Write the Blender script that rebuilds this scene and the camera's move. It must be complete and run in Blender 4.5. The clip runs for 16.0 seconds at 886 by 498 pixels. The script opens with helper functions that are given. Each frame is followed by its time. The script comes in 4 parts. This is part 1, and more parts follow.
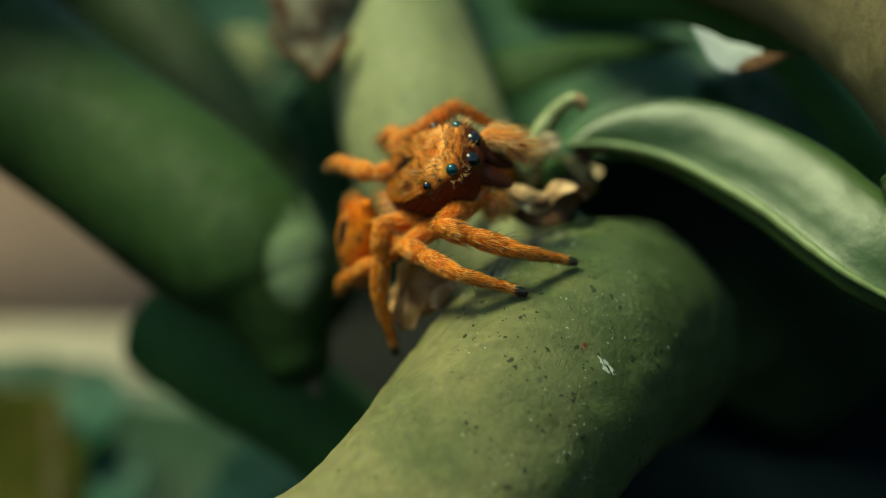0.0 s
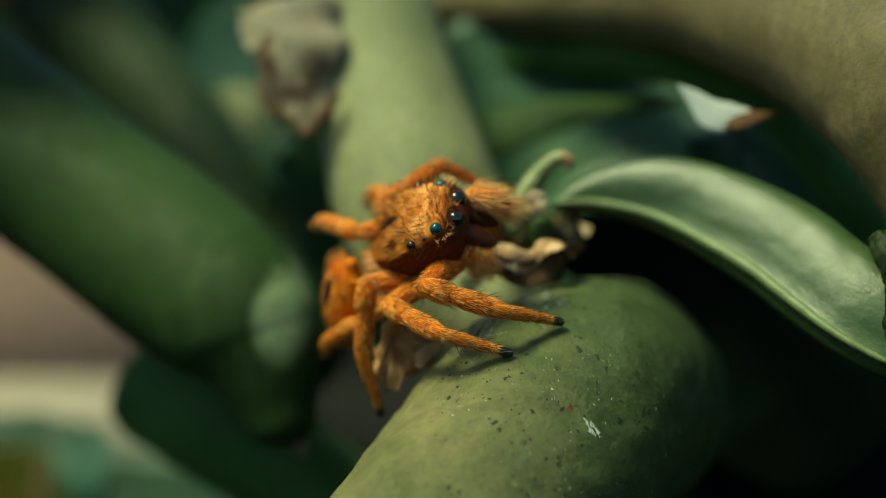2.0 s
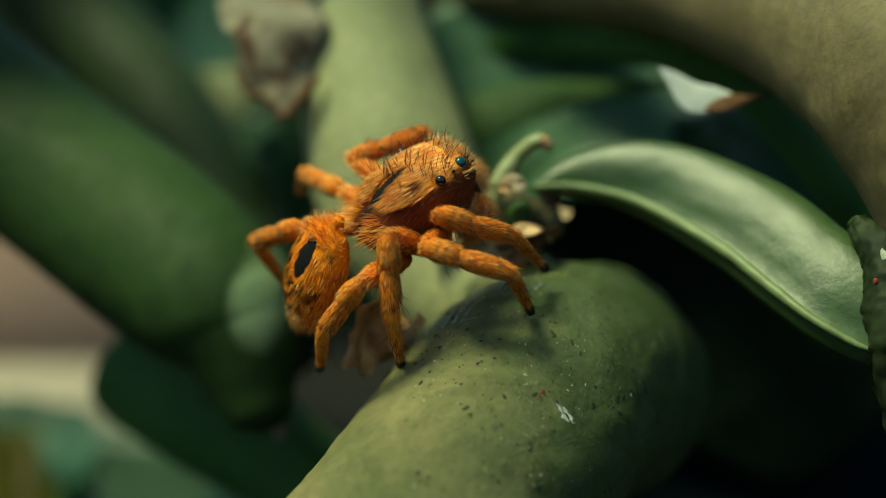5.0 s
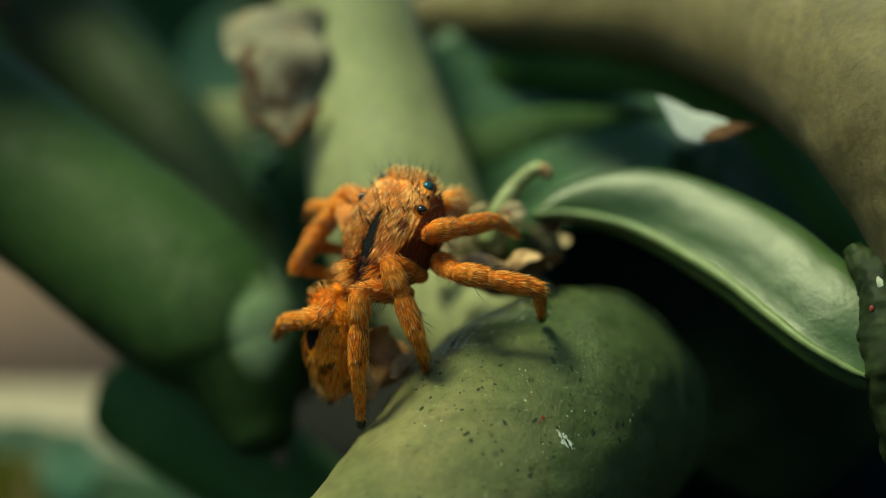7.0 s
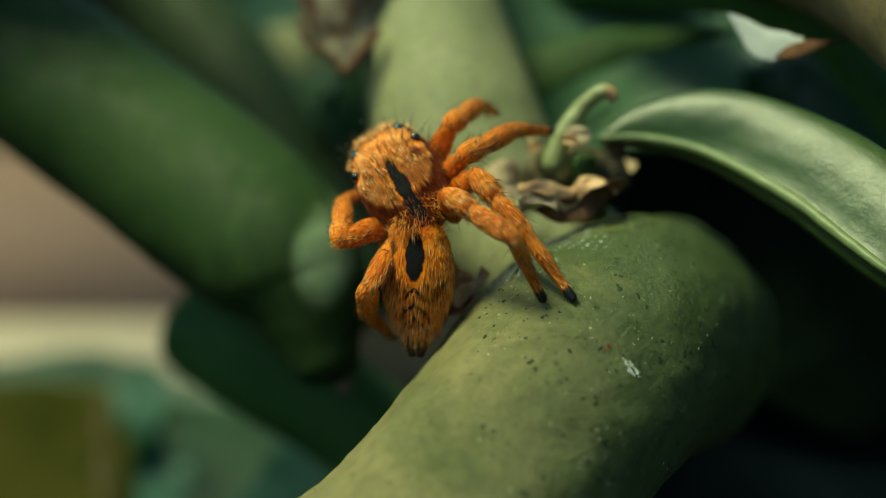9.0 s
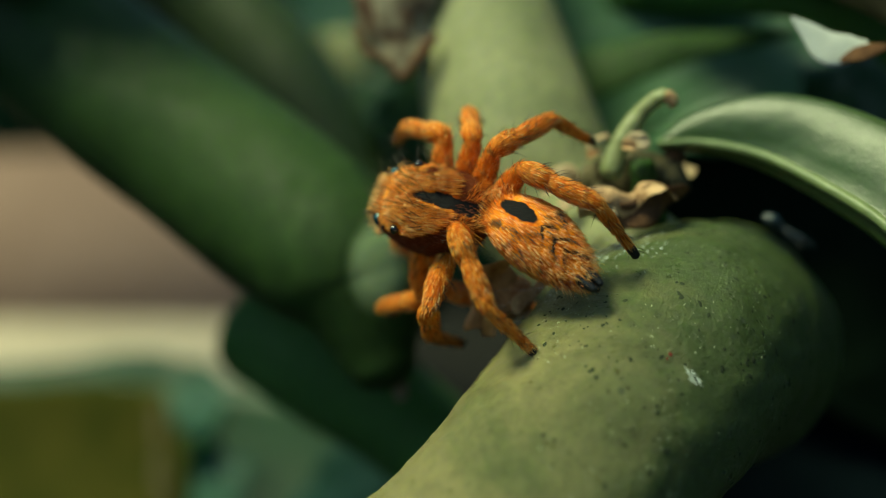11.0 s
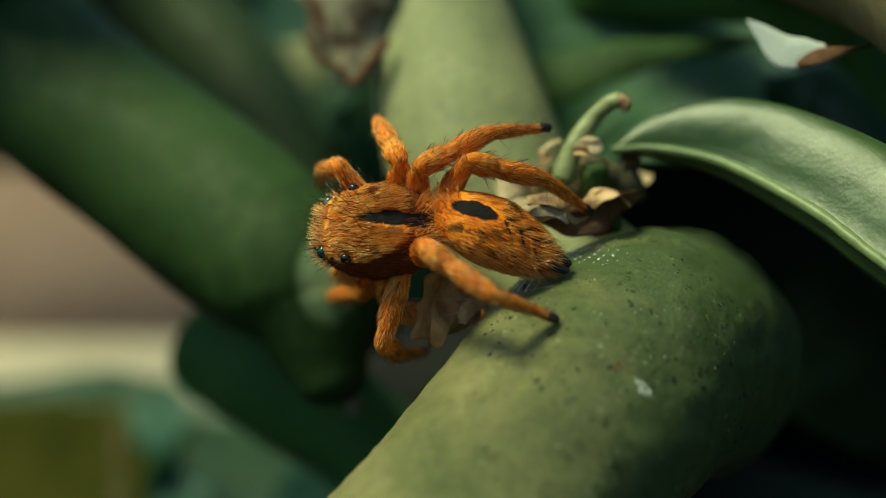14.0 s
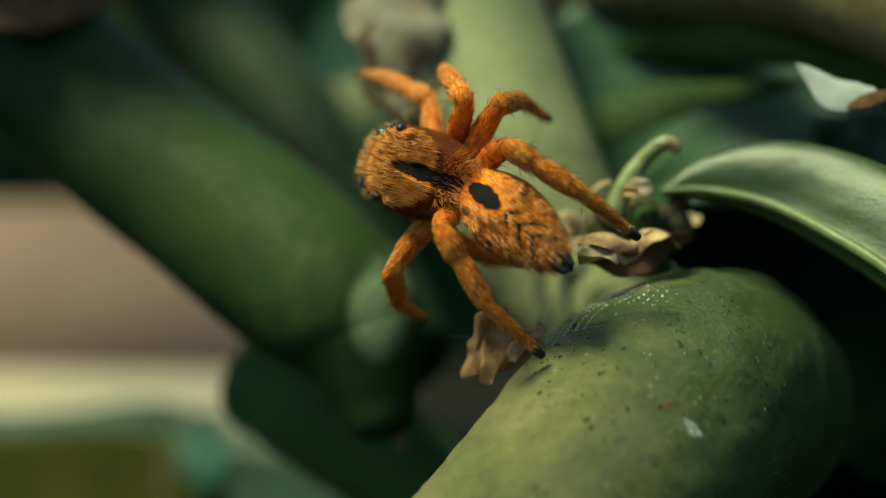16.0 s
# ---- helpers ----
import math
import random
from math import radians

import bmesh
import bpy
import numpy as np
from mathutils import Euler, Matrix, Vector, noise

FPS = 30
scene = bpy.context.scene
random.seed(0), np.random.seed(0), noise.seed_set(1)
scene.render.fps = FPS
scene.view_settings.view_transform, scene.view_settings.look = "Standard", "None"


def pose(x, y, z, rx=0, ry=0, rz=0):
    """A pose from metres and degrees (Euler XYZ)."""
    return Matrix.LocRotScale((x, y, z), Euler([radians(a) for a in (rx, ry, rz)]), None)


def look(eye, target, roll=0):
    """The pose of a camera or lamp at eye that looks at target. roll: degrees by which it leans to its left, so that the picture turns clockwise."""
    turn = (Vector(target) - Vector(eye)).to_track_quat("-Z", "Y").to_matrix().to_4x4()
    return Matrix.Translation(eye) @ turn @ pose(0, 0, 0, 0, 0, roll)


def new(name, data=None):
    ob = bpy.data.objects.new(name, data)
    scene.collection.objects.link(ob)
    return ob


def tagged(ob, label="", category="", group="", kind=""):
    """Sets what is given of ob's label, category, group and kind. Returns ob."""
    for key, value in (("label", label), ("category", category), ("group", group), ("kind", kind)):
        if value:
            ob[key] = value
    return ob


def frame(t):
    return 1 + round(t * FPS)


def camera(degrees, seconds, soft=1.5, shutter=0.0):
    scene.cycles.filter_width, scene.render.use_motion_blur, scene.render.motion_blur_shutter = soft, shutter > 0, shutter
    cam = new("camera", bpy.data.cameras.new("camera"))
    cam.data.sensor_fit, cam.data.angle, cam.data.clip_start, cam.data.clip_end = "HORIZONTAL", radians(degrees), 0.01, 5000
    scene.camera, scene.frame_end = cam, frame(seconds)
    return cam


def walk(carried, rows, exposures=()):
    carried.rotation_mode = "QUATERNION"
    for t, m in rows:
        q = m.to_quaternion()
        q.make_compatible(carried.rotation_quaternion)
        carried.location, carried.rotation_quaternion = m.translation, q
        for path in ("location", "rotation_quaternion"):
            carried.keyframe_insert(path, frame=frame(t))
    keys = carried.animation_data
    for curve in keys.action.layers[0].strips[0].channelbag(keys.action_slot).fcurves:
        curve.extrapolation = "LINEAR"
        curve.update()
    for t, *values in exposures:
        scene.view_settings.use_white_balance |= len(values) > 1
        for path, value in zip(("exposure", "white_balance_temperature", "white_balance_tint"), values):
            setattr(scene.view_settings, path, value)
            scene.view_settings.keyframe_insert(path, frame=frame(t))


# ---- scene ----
MM = 0.001
cam = camera(45, 16.0, soft=0.75)
cam.data.dof.use_dof = True
cam.data.dof.focus_distance = 0.0342
cam.data.dof.aperture_fstop = 23.0
PATH = [
    (0.0, pose(0.000000, -0.036705, 0.009835, 75.006, -0.001, -0.006)),
    (0.5, pose(0.000152, -0.036232, 0.009748, 75.059, 0.278, 0.635)),
    (1.0, pose(0.000302, -0.035987, 0.009742, 76.290, 0.365, 1.702)),
    (1.5, pose(0.000383, -0.035920, 0.009762, 76.457, 0.177, 1.297)),
    (2.0, pose(0.000555, -0.036320, 0.009978, 77.826, 0.050, 0.034)),
    (2.5, pose(0.000734, -0.036369, 0.010034, 77.809, -0.336, -1.287)),
    (3.0, pose(0.000922, -0.036488, 0.009996, 77.929, -0.268, -0.797)),
    (3.5, pose(0.000995, -0.036161, 0.009959, 76.823, -0.452, -1.566)),
    (4.0, pose(0.001167, -0.035912, 0.009816, 76.797, -0.328, -0.987)),
    (6.5, pose(0.001563, -0.036053, 0.009841, 78.075, -0.064, 0.463)),
    (7.0, pose(0.001380, -0.036295, 0.010015, 78.321, -0.240, 0.074)),
    (7.5, pose(0.001239, -0.036202, 0.010001, 76.633, -0.249, -0.278)),
    (8.0, pose(0.001429, -0.035804, 0.009761, 75.362, 0.485, 1.349)),
    (8.5, pose(0.001369, -0.035618, 0.009682, 74.953, 0.688, 2.561)),
    (9.0, pose(0.001423, -0.035672, 0.009670, 74.740, 1.069, 3.282)),
    (9.5, pose(0.001140, -0.035898, 0.009795, 74.040, 1.086, 3.550)),
    (10.0, pose(0.001009, -0.035755, 0.009887, 74.352, 1.567, 4.532)),
    (12.5, pose(0.001437, -0.035076, 0.009321, 74.982, 1.577, 6.291)),
    (13.0, pose(0.001729, -0.034551, 0.009005, 74.509, 1.360, 5.563)),
    (13.5, pose(0.002080, -0.034354, 0.009083, 75.205, 1.499, 4.897)),
    (14.0, pose(0.002182, -0.034419, 0.009121, 75.879, 1.547, 4.869)),
    (14.5, pose(0.002080, -0.034323, 0.009121, 75.956, 1.740, 5.811)),
    (15.0, pose(0.002116, -0.034258, 0.008936, 75.457, 1.613, 6.376)),
    (15.5, pose(0.001856, -0.034736, 0.009312, 75.968, 1.482, 6.442)),
    (16.0, pose(0.001936, -0.034961, 0.009319, 77.897, 1.424, 7.203)),
]
walk(cam, PATH, exposures=[(0.0, -0.12, 7150, -19), (16.0, -0.12, 7150, -19)])

# ---- world and sun ----
SUN_FROM = Vector((-0.42, -0.10, 0.90)).normalized()
world = bpy.data.worlds.new("sky")
scene.world = world
world.use_nodes = True
wn = world.node_tree
sky = wn.nodes.new("ShaderNodeTexSky")
sky.sky_type, sky.sun_disc = "NISHITA", False
sky.sun_elevation = math.asin(SUN_FROM.z)
sky.sun_rotation = math.atan2(SUN_FROM.x, SUN_FROM.y)
wn.links.new(sky.outputs[0], wn.nodes["Background"].inputs[0])
wn.nodes["Background"].inputs[1].default_value = 0.15
sun_data = bpy.data.lights.new("sun", "SUN")
sun_data.energy, sun_data.angle, sun_data.color = 5.0, radians(18), (1.0, 0.95, 0.66)
sun = new("sun", sun_data)
sun.matrix_world = look(SUN_FROM * 0.5, (0, 0, 0))


# ---- materials ----
class Mat:
    """A node material whose textures are laid in millimetres."""

    def __init__(self, name, rough=0.5, spec=0.5, metal=0.0):
        self.m = bpy.data.materials.new(name)
        self.m.use_nodes = True
        self.t = self.m.node_tree
        self.b = self.t.nodes["Principled BSDF"]
        self.b.inputs["Roughness"].default_value = rough
        self.b.inputs["Specular IOR Level"].default_value = spec
        self.b.inputs["Metallic"].default_value = metal
        self.co = self.t.nodes.new("ShaderNodeTexCoord")
        mp = self.t.nodes.new("ShaderNodeMapping")
        mp.inputs["Scale"].default_value = (1000, 1000, 1000)
        self.t.links.new(self.co.outputs["Object"], mp.inputs[0])
        self.mm = mp.outputs[0]

    def link(self, a, b):
        self.t.links.new(a, b)

    def stretch(self, x, y, z):
        mp = self.t.nodes.new("ShaderNodeMapping")
        mp.inputs["Scale"].default_value = (x, y, z)
        self.link(self.mm, mp.inputs[0])
        return mp.outputs[0]

    def noise(self, scale, detail=4.0, rough=0.55, co=None, warp=0.0):
        n = self.t.nodes.new("ShaderNodeTexNoise")
        n.inputs["Scale"].default_value, n.inputs["Detail"].default_value = scale, detail
        n.inputs["Roughness"].default_value, n.inputs["Distortion"].default_value = rough, warp
        self.link(co or self.mm, n.inputs["Vector"])
        return n.outputs["Fac"]

    def cells(self, scale, out="Distance", jitter=1.0, co=None):
        n = self.t.nodes.new("ShaderNodeTexVoronoi")
        n.inputs["Scale"].default_value, n.inputs["Randomness"].default_value = scale, jitter
        self.link(co or self.mm, n.inputs["Vector"])
        return n.outputs[out]

    def ramp(self, fac, *stops):
        r = self.t.nodes.new("ShaderNodeValToRGB")
        e = r.color_ramp.elements
        while len(e) < len(stops):
            e.new(0.5)
        for s, (p, c) in zip(e, stops):
            s.position = p
            s.color = (*c, 1.0) if isinstance(c, tuple) else (c, c, c, 1.0)
        self.link(fac, r.inputs[0])
        return r.outputs[0]

    def mix(self, fac, a, b, how="MIX"):
        n = self.t.nodes.new("ShaderNodeMix")
        n.data_type, n.blend_type = "RGBA", how
        for value, socket in ((fac, n.inputs[0]), (a, n.inputs[6]), (b, n.inputs[7])):
            if isinstance(value, tuple):
                socket.default_value = (*value, 1.0)
            elif isinstance(value, (int, float)):
                socket.default_value = value
            else:
                self.link(value, socket)
        return n.outputs[2]

    def calc(self, how, a, b=0.0):
        n = self.t.nodes.new("ShaderNodeMath")
        n.operation = how
        for value, socket in ((a, n.inputs[0]), (b, n.inputs[1])):
            if isinstance(value, (int, float)):
                socket.default_value = value
            else:
                self.link(value, socket)
        return n.outputs[0]

    def axes(self):
        n = self.t.nodes.new("ShaderNodeSeparateXYZ")
        self.link(self.mm, n.inputs[0])
        return n.outputs

    def colour(self, c):
        if isinstance(c, tuple):
            self.b.inputs["Base Color"].default_value = (*c, 1.0)
        else:
            self.link(c, self.b.inputs["Base Color"])
        return self

    def rough(self, c):
        self.link(c, self.b.inputs["Roughness"])
        return self

    def bump(self, height, dist=0.05, strength=1.0):
        n = self.t.nodes.new("ShaderNodeBump")
        n.inputs["Distance"].default_value, n.inputs["Strength"].default_value = dist * MM, strength
        self.link(height, n.inputs["Height"])
        self.link(n.outputs[0], self.b.inputs["Normal"])
        return self

    def soft(self, weight, radius=(0.3, 0.5, 0.15)):
        self.b.inputs["Subsurface Weight"].default_value = weight
        self.b.inputs["Subsurface Radius"].default_value = radius
        self.b.inputs["Subsurface Scale"].default_value = MM
        return self


def stem_material(name, dark, light, specks=True, patch=0.12, relief=0.06, gloss=0.45, mark=None):
    m = Mat(name, 0.42, gloss)
    fac = m.noise(patch, 5, 0.65, warp=0.8)
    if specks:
        # creamier towards low x, darker green towards high x
        cream_x = m.calc("MULTIPLY", m.calc("SUBTRACT", 3.4, m.axes()[0]), 0.046)
        fac = m.calc("ADD", m.calc("SUBTRACT", fac, 0.06), cream_x)
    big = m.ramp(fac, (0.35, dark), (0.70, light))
    fine = m.ramp(m.noise(2.6, 8, 0.75), (0.3, 0.62), (0.7, 1.2))
    c = m.mix(1.0, big, fine, "MULTIPLY")
    if specks:
        dots = m.ramp(m.cells(0.95), (0.07, 1.0), (0.15, 0.0))
        where = m.ramp(m.noise(0.35, 3), (0.48, 0.0), (0.6, 0.9))
        c = m.mix(m.mix(1.0, dots, where, "MULTIPLY"), c, (0.035, 0.05, 0.025))
        pale = m.ramp(m.cells(1.7), (0.04, 1.0), (0.09, 0.0))
        c = m.mix(m.mix(1.0, pale, m.ramp(m.noise(0.5, 3), (0.5, 0.0), (0.62, 0.22)), "MULTIPLY"), c, (0.50, 0.55, 0.38))
    if mark:
        # a sheen painted as a pale patch that fades out into the bark
        (mid, wide, tall), tone = mark
        x, y, z = m.axes()
        a = m.calc("MULTIPLY", m.calc("SUBTRACT", x, mid[0]), 1 / wide)
        b = m.calc("MULTIPLY", m.calc("SUBTRACT", z, mid[1]), 1 / tall)
        far = m.calc("ADD", m.calc("MULTIPLY", a, a), m.calc("MULTIPLY", b, b))
        far = m.calc("ADD", far, m.calc("MULTIPLY", m.calc("SUBTRACT", m.noise(0.6, 3), 0.5), 0.9))
        c = m.mix(m.ramp(far, (0.2, 1.0), (1.3, 0.0)), c, tone)
    m.colour(c)
    low = 0.24 if specks or gloss > 0.7 else 0.52
    m.rough(m.ramp(m.noise(1.3, 5, 0.7), (0.3, low), (0.75, low + 0.32)))
    m.bump(m.calc("ADD", m.noise(4.5 if specks else 3.5, 8, 0.72), m.calc("MULTIPLY", m.noise(0.5, 3), 1.6)), relief, 0.8)
    m.soft(0.45, (0.9, 1.3, 0.35))
    return m.m


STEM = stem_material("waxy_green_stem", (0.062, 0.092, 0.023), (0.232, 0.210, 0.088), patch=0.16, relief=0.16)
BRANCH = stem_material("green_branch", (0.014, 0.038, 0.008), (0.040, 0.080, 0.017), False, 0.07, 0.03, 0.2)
# the sheen near this branch's end is put into its colour
SHEEN_BRANCH = stem_material("green_branch_with_painted_sheen", (0.014, 0.038, 0.008), (0.040, 0.080, 0.017), False, 0.07, 0.03, 0.2, (((-6.1, 92.9), 1.3, 2.2), (0.27, 0.36, 0.20)))
PALE_BRANCH = stem_material("pale_green_branch", (0.19, 0.21, 0.095), (0.32, 0.32, 0.165), False, 0.1)
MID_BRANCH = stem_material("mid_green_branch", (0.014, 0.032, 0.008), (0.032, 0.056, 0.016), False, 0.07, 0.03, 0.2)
JOINT = stem_material("lumpy_leaf_base", (0.007, 0.015, 0.004), (0.026, 0.042, 0.010), False, 0.6, 0.03, 0.3)
SCAR = stem_material("pale_corky_scar", (0.36, 0.46, 0.28), (0.55, 0.64, 0.44), False, 0.2)
KHAKI = stem_material("khaki_bark", (0.12, 0.094, 0.040), (0.215, 0.170, 0.083), False, 0.25)
# fill light put into the colour: lighter than BRANCH for the shaded branch
LIFTED_BRANCH = stem_material("lifted_green_branch", (0.040, 0.105, 0.024), (0.070, 0.155, 0.038), False, 0.1, 0.03, 0.2)


def leaf_material(name, dark, light, rough=0.35, gloss=0.5, relief=0.018):
    m = Mat(name, rough, gloss)
    base = m.ramp(m.noise(0.16, 4, 0.6), (0.3, dark), (0.7, light))
    fine = m.ramp(m.noise(3.0, 5, 0.7), (0.3, 0.75), (0.7, 1.1))
    m.colour(m.mix(1.0, base, fine, "MULTIPLY"))
    m.rough(m.ramp(m.noise(1.6, 5, 0.7), (0.3, rough - 0.03), (0.7, rough + 0.06)))
    m.bump(m.noise(5.5, 6, 0.7), relief, 0.8)
    m.soft(0.08, (0.3, 0.6, 0.1))
    return m.m


LEAF = leaf_material("glossy_leaf", (0.030, 0.060, 0.014), (0.056, 0.098, 0.024), 0.36, 0.55, 0.026)
DARK_LEAF = leaf_material("dark_leaf", (0.008, 0.034, 0.014), (0.018, 0.058, 0.026), 0.45, 0.35)
FAR_LEAF = leaf_material("deep_green_leaf", (0.05, 0.13, 0.065), (0.08, 0.17, 0.085), 0.45, 0.4)
# shade behind the stem is put into this near-black green
DIM_LEAF = leaf_material("shade_green_leaf", (0.004, 0.010, 0.006), (0.007, 0.016, 0.010), 0.8, 0.05)
SPROUT = leaf_material("sprout_skin", (0.20, 0.23, 0.09), (0.31, 0.32, 0.15), 0.45)
# near-black colour puts the deep shade low behind the stem into this leaf
SHADE_LEAF = leaf_material("near_black_shade", (0.003, 0.006, 0.008), (0.006, 0.010, 0.013), 0.9, 0.0)
OLIVE = leaf_material("olive_leaf", (0.028, 0.033, 0.005), (0.062, 0.056, 0.011), 0.85, 0.05)
TEAL_LEAF = leaf_material("bluish_leaf", (0.026, 0.078, 0.050), (0.044, 0.112, 0.075), 0.5, 0.3)
RIB = leaf_material("leaf_rib", (0.12, 0.17, 0.06), (0.19, 0.24, 0.10), 0.45)


def dry_material(name, dark, light):
    m = Mat(name, 0.8, 0.25)
    base = m.ramp(m.noise(1.1, 6, 0.7, m.stretch(1, 1, 0.5)), (0.32, dark), (0.66, light))
    m.colour(base)
    m.bump(m.noise(5.0, 6, 0.7), 0.1, 1.0)
    return m.m


DRY = dry_material("dry_papery_bract", (0.19, 0.080, 0.030), (0.72, 0.47, 0.26))
DRY_BROWN = dry_material("brown_withered_leaf", (0.050, 0.042, 0.018), (0.105, 0.085, 0.040))
DRY_GREY = dry_material("grey_dry_leaf", (0.17, 0.12, 0.085), (0.36, 0.29, 0.215))
DRY_PALE = dry_material("pale_dry_tissue", (0.34, 0.235, 0.125), (0.64, 0.50, 0.33))
m = Mat("mottled_dead_leaf", 0.85, 0.2)
m.colour(m.ramp(m.noise(0.42, 5, 0.6, warp=0.6), (0.34, (0.07, 0.035, 0.022)), (0.45, (0.24, 0.21, 0.145)), (0.56, (0.29, 0.26, 0.19)), (0.66, (0.36, 0.18, 0.075))))
m.bump(m.noise(3.0, 6, 0.7), 0.12, 1.0)
MOTTLED = m.m
DRY_WARM = dry_material("orange_brown_papery_base", (0.24, 0.10, 0.035), (0.66, 0.38, 0.17))
DRY_EDGE = dry_material("brown_dry_edge", (0.05, 0.022, 0.012), (0.20, 0.10, 0.05))


# ---- geometry helpers (millimetres) ----
def as_mesh(name, bm, mats, smooth=True):
    for v in bm.verts:
        v.co *= MM
    me = bpy.data.meshes.new(name)
    bm.to_mesh(me)
    bm.free()
    for m in mats if isinstance(mats, (list, tuple)) else (mats,):
        me.materials.append(m)
    if smooth:
        me.polygons.foreach_set("use_smooth", [True] * len(me.polygons))
    return me


def part(name, bm, material, parent=None, label="", smooth=True):
    ob = new(name, as_mesh(name, bm, material, smooth))
    ob.parent = parent
    return tagged(ob, label)


def thing(name, label, category, at=(0, 0, 0), group="", kind=""):
    ob = new(name)
    ob.empty_display_size = 0.002
    ob.location = Vector(at) * MM
    return tagged(ob, label, category, group, kind)


def spline(points, steps):
    """Catmull-Rom through rows of numbers."""
    p = np.array(points, float)
    p = np.vstack([2 * p[0] - p[1], p, 2 * p[-1] - p[-2]])
    rows = []
    for i in range(1, len(p) - 2):
        a, b, c, d = p[i - 1 : i + 3]
        for k in range(steps):
            u = k / steps
            rows.append(0.5 * (2 * b + (c - a) * u + (2 * a - 5 * b + 4 * c - d) * u * u + (3 * b - a - 3 * c + d) * u ** 3))
    rows.append(p[-2])
    return np.array(rows)


def tube(bm, points, sides=32, steps=10, rough=0.0, size=0.3, flat=1.0, cap=True, mat=0):
    """A round-ended tube through (x, y, z, radius) rows; rough: depth of its uneven skin."""
    rows = spline(points, steps)
    side = None
    rings = []
    n = len(rows)
    for i, (x, y, z, r) in enumerate(rows):
        here = Vector((x, y, z))
        ahead = (Vector(rows[min(i + 1, n - 1)][:3]) - Vector(rows[max(i - 1, 0)][:3])).normalized()
        side = ahead.orthogonal() if side is None else side - ahead * side.dot(ahead)
        side.normalize()
        up = ahead.cross(side)
        ring = []
        for k in range(sides):
            a = 2 * math.pi * k / sides
            way = side * math.cos(a) + up * (math.sin(a) * flat)
            q = here + way * r
            if rough:
                q += way * rough * (noise.noise(q * size) + 0.5 * noise.noise(q * size * 3.1) + 0.25 * noise.noise(q * size * 9.0))
            ring.append(bm.verts.new(q))
        rings.append(ring)
    faces = []
    for a, b in zip(rings, rings[1:]):
        for k in range(sides):
            faces.append(bm.faces.new((a[k], a[(k + 1) % sides], b[(k + 1) % sides], b[k])))
    if cap:
        for ring, s in ((rings[0], -1), (rings[-1], 1)):
            faces.append(bm.faces.new(ring if s > 0 else ring[::-1]))
    for f in faces:
        f.material_index = mat
    return bm


def ends(points, k=0.9):
    """Adds rounded ends to the rows of a tube."""
    p = [Vector(q[:3]) for q in points]
    r0, r1 = points[0][3], points[-1][3]
    a, b = (p[0] - p[1]).normalized(), (p[-1] - p[-2]).normalized()
    first = [(*(p[0] + a * r0 * d * k), r0 * s) for d, s in ((1.0, 0.12), (0.92, 0.42), (0.65, 0.76))]
    last = [(*(p[-1] + b * r1 * d * k), r1 * s) for d, s in ((0.65, 0.76), (0.92, 0.42), (1.0, 0.12))]
    return first + list(points) + last


def blade(bm, spine, half, across, bow=0.0, thick=0.25, wave=0.0, cols=12, steps=10, mat=0):
    """A leaf with thickness: spine rows (x, y, z), half-widths, and the way across at each row; bow lifts the margins."""
    rows = spline([(*s, *h, *a) for s, h, a in zip(spine, half, across)], steps)
    top, low = [], []
    n = len(rows)
    for i, row in enumerate(rows):
        here, (wl, wr) = Vector(row[:3]), row[3:5]
        side = Vector(row[5:8]).normalized()
        ahead = (Vector(rows[min(i + 1, n - 1)][:3]) - Vector(rows[max(i - 1, 0)][:3])).normalized()
        side = (side - ahead * side.dot(ahead)).normalized()
        up = side.cross(ahead).normalized()
        a, b = [], []
        for k in range(cols + 1):
            u = 2 * k / cols - 1
            w = (wl if u < 0 else wr) * u
            q = here + side * w + up * (bow * u * u * max(wl, wr))
            q += up * wave * noise.noise(q * 0.55) * (0.3 + abs(u))
            q += side * wave * 0.6 * u * noise.noise(q * 0.9 + Vector((3, 1, 7)))
            t = thick * (1 - 0.75 * u * u)
            a.append(bm.verts.new(q + up * t / 2))
            b.append(bm.verts.new(q - up * t / 2))
        top.append(a)
        low.append(b)
    faces = []
    for i in range(n - 1):
        for k in range(cols):
            faces.append(bm.faces.new((top[i][k], top[i][k + 1], top[i + 1][k + 1], top[i + 1][k])))
            faces.append(bm.faces.new((low[i][k], low[i + 1][k], low[i + 1][k + 1], low[i][k + 1])))
        for k in (0, cols):
            faces.append(bm.faces.new((top[i][k], top[i + 1][k], low[i + 1][k], low[i][k])))
    for i in (0, n - 1):
        for k in range(cols):
            faces.append(bm.faces.new((top[i][k], low[i][k], low[i][k + 1], top[i][k + 1])))
    for f in faces:
        f.material_index = mat
    bmesh.ops.recalc_face_normals(bm, faces=bm.faces[:])
    return bm


SECTION = ((-0.62, -0.60), (-0.52, -0.24), (-0.28, -0.02), (0.02, 0.10), (0.28, 0.05), (0.60, 0.02), (1.00, 0.02), (1.40, -0.01), (1.80, -0.08), (2.25, -0.22), (2.65, -0.42), (2.95, -0.68),
    (3.02, -0.90), (2.85, -1.00), (2.30, -0.82), (1.60, -0.66), (0.70, -0.70), (0.00, -0.90), (-0.50, -0.88))


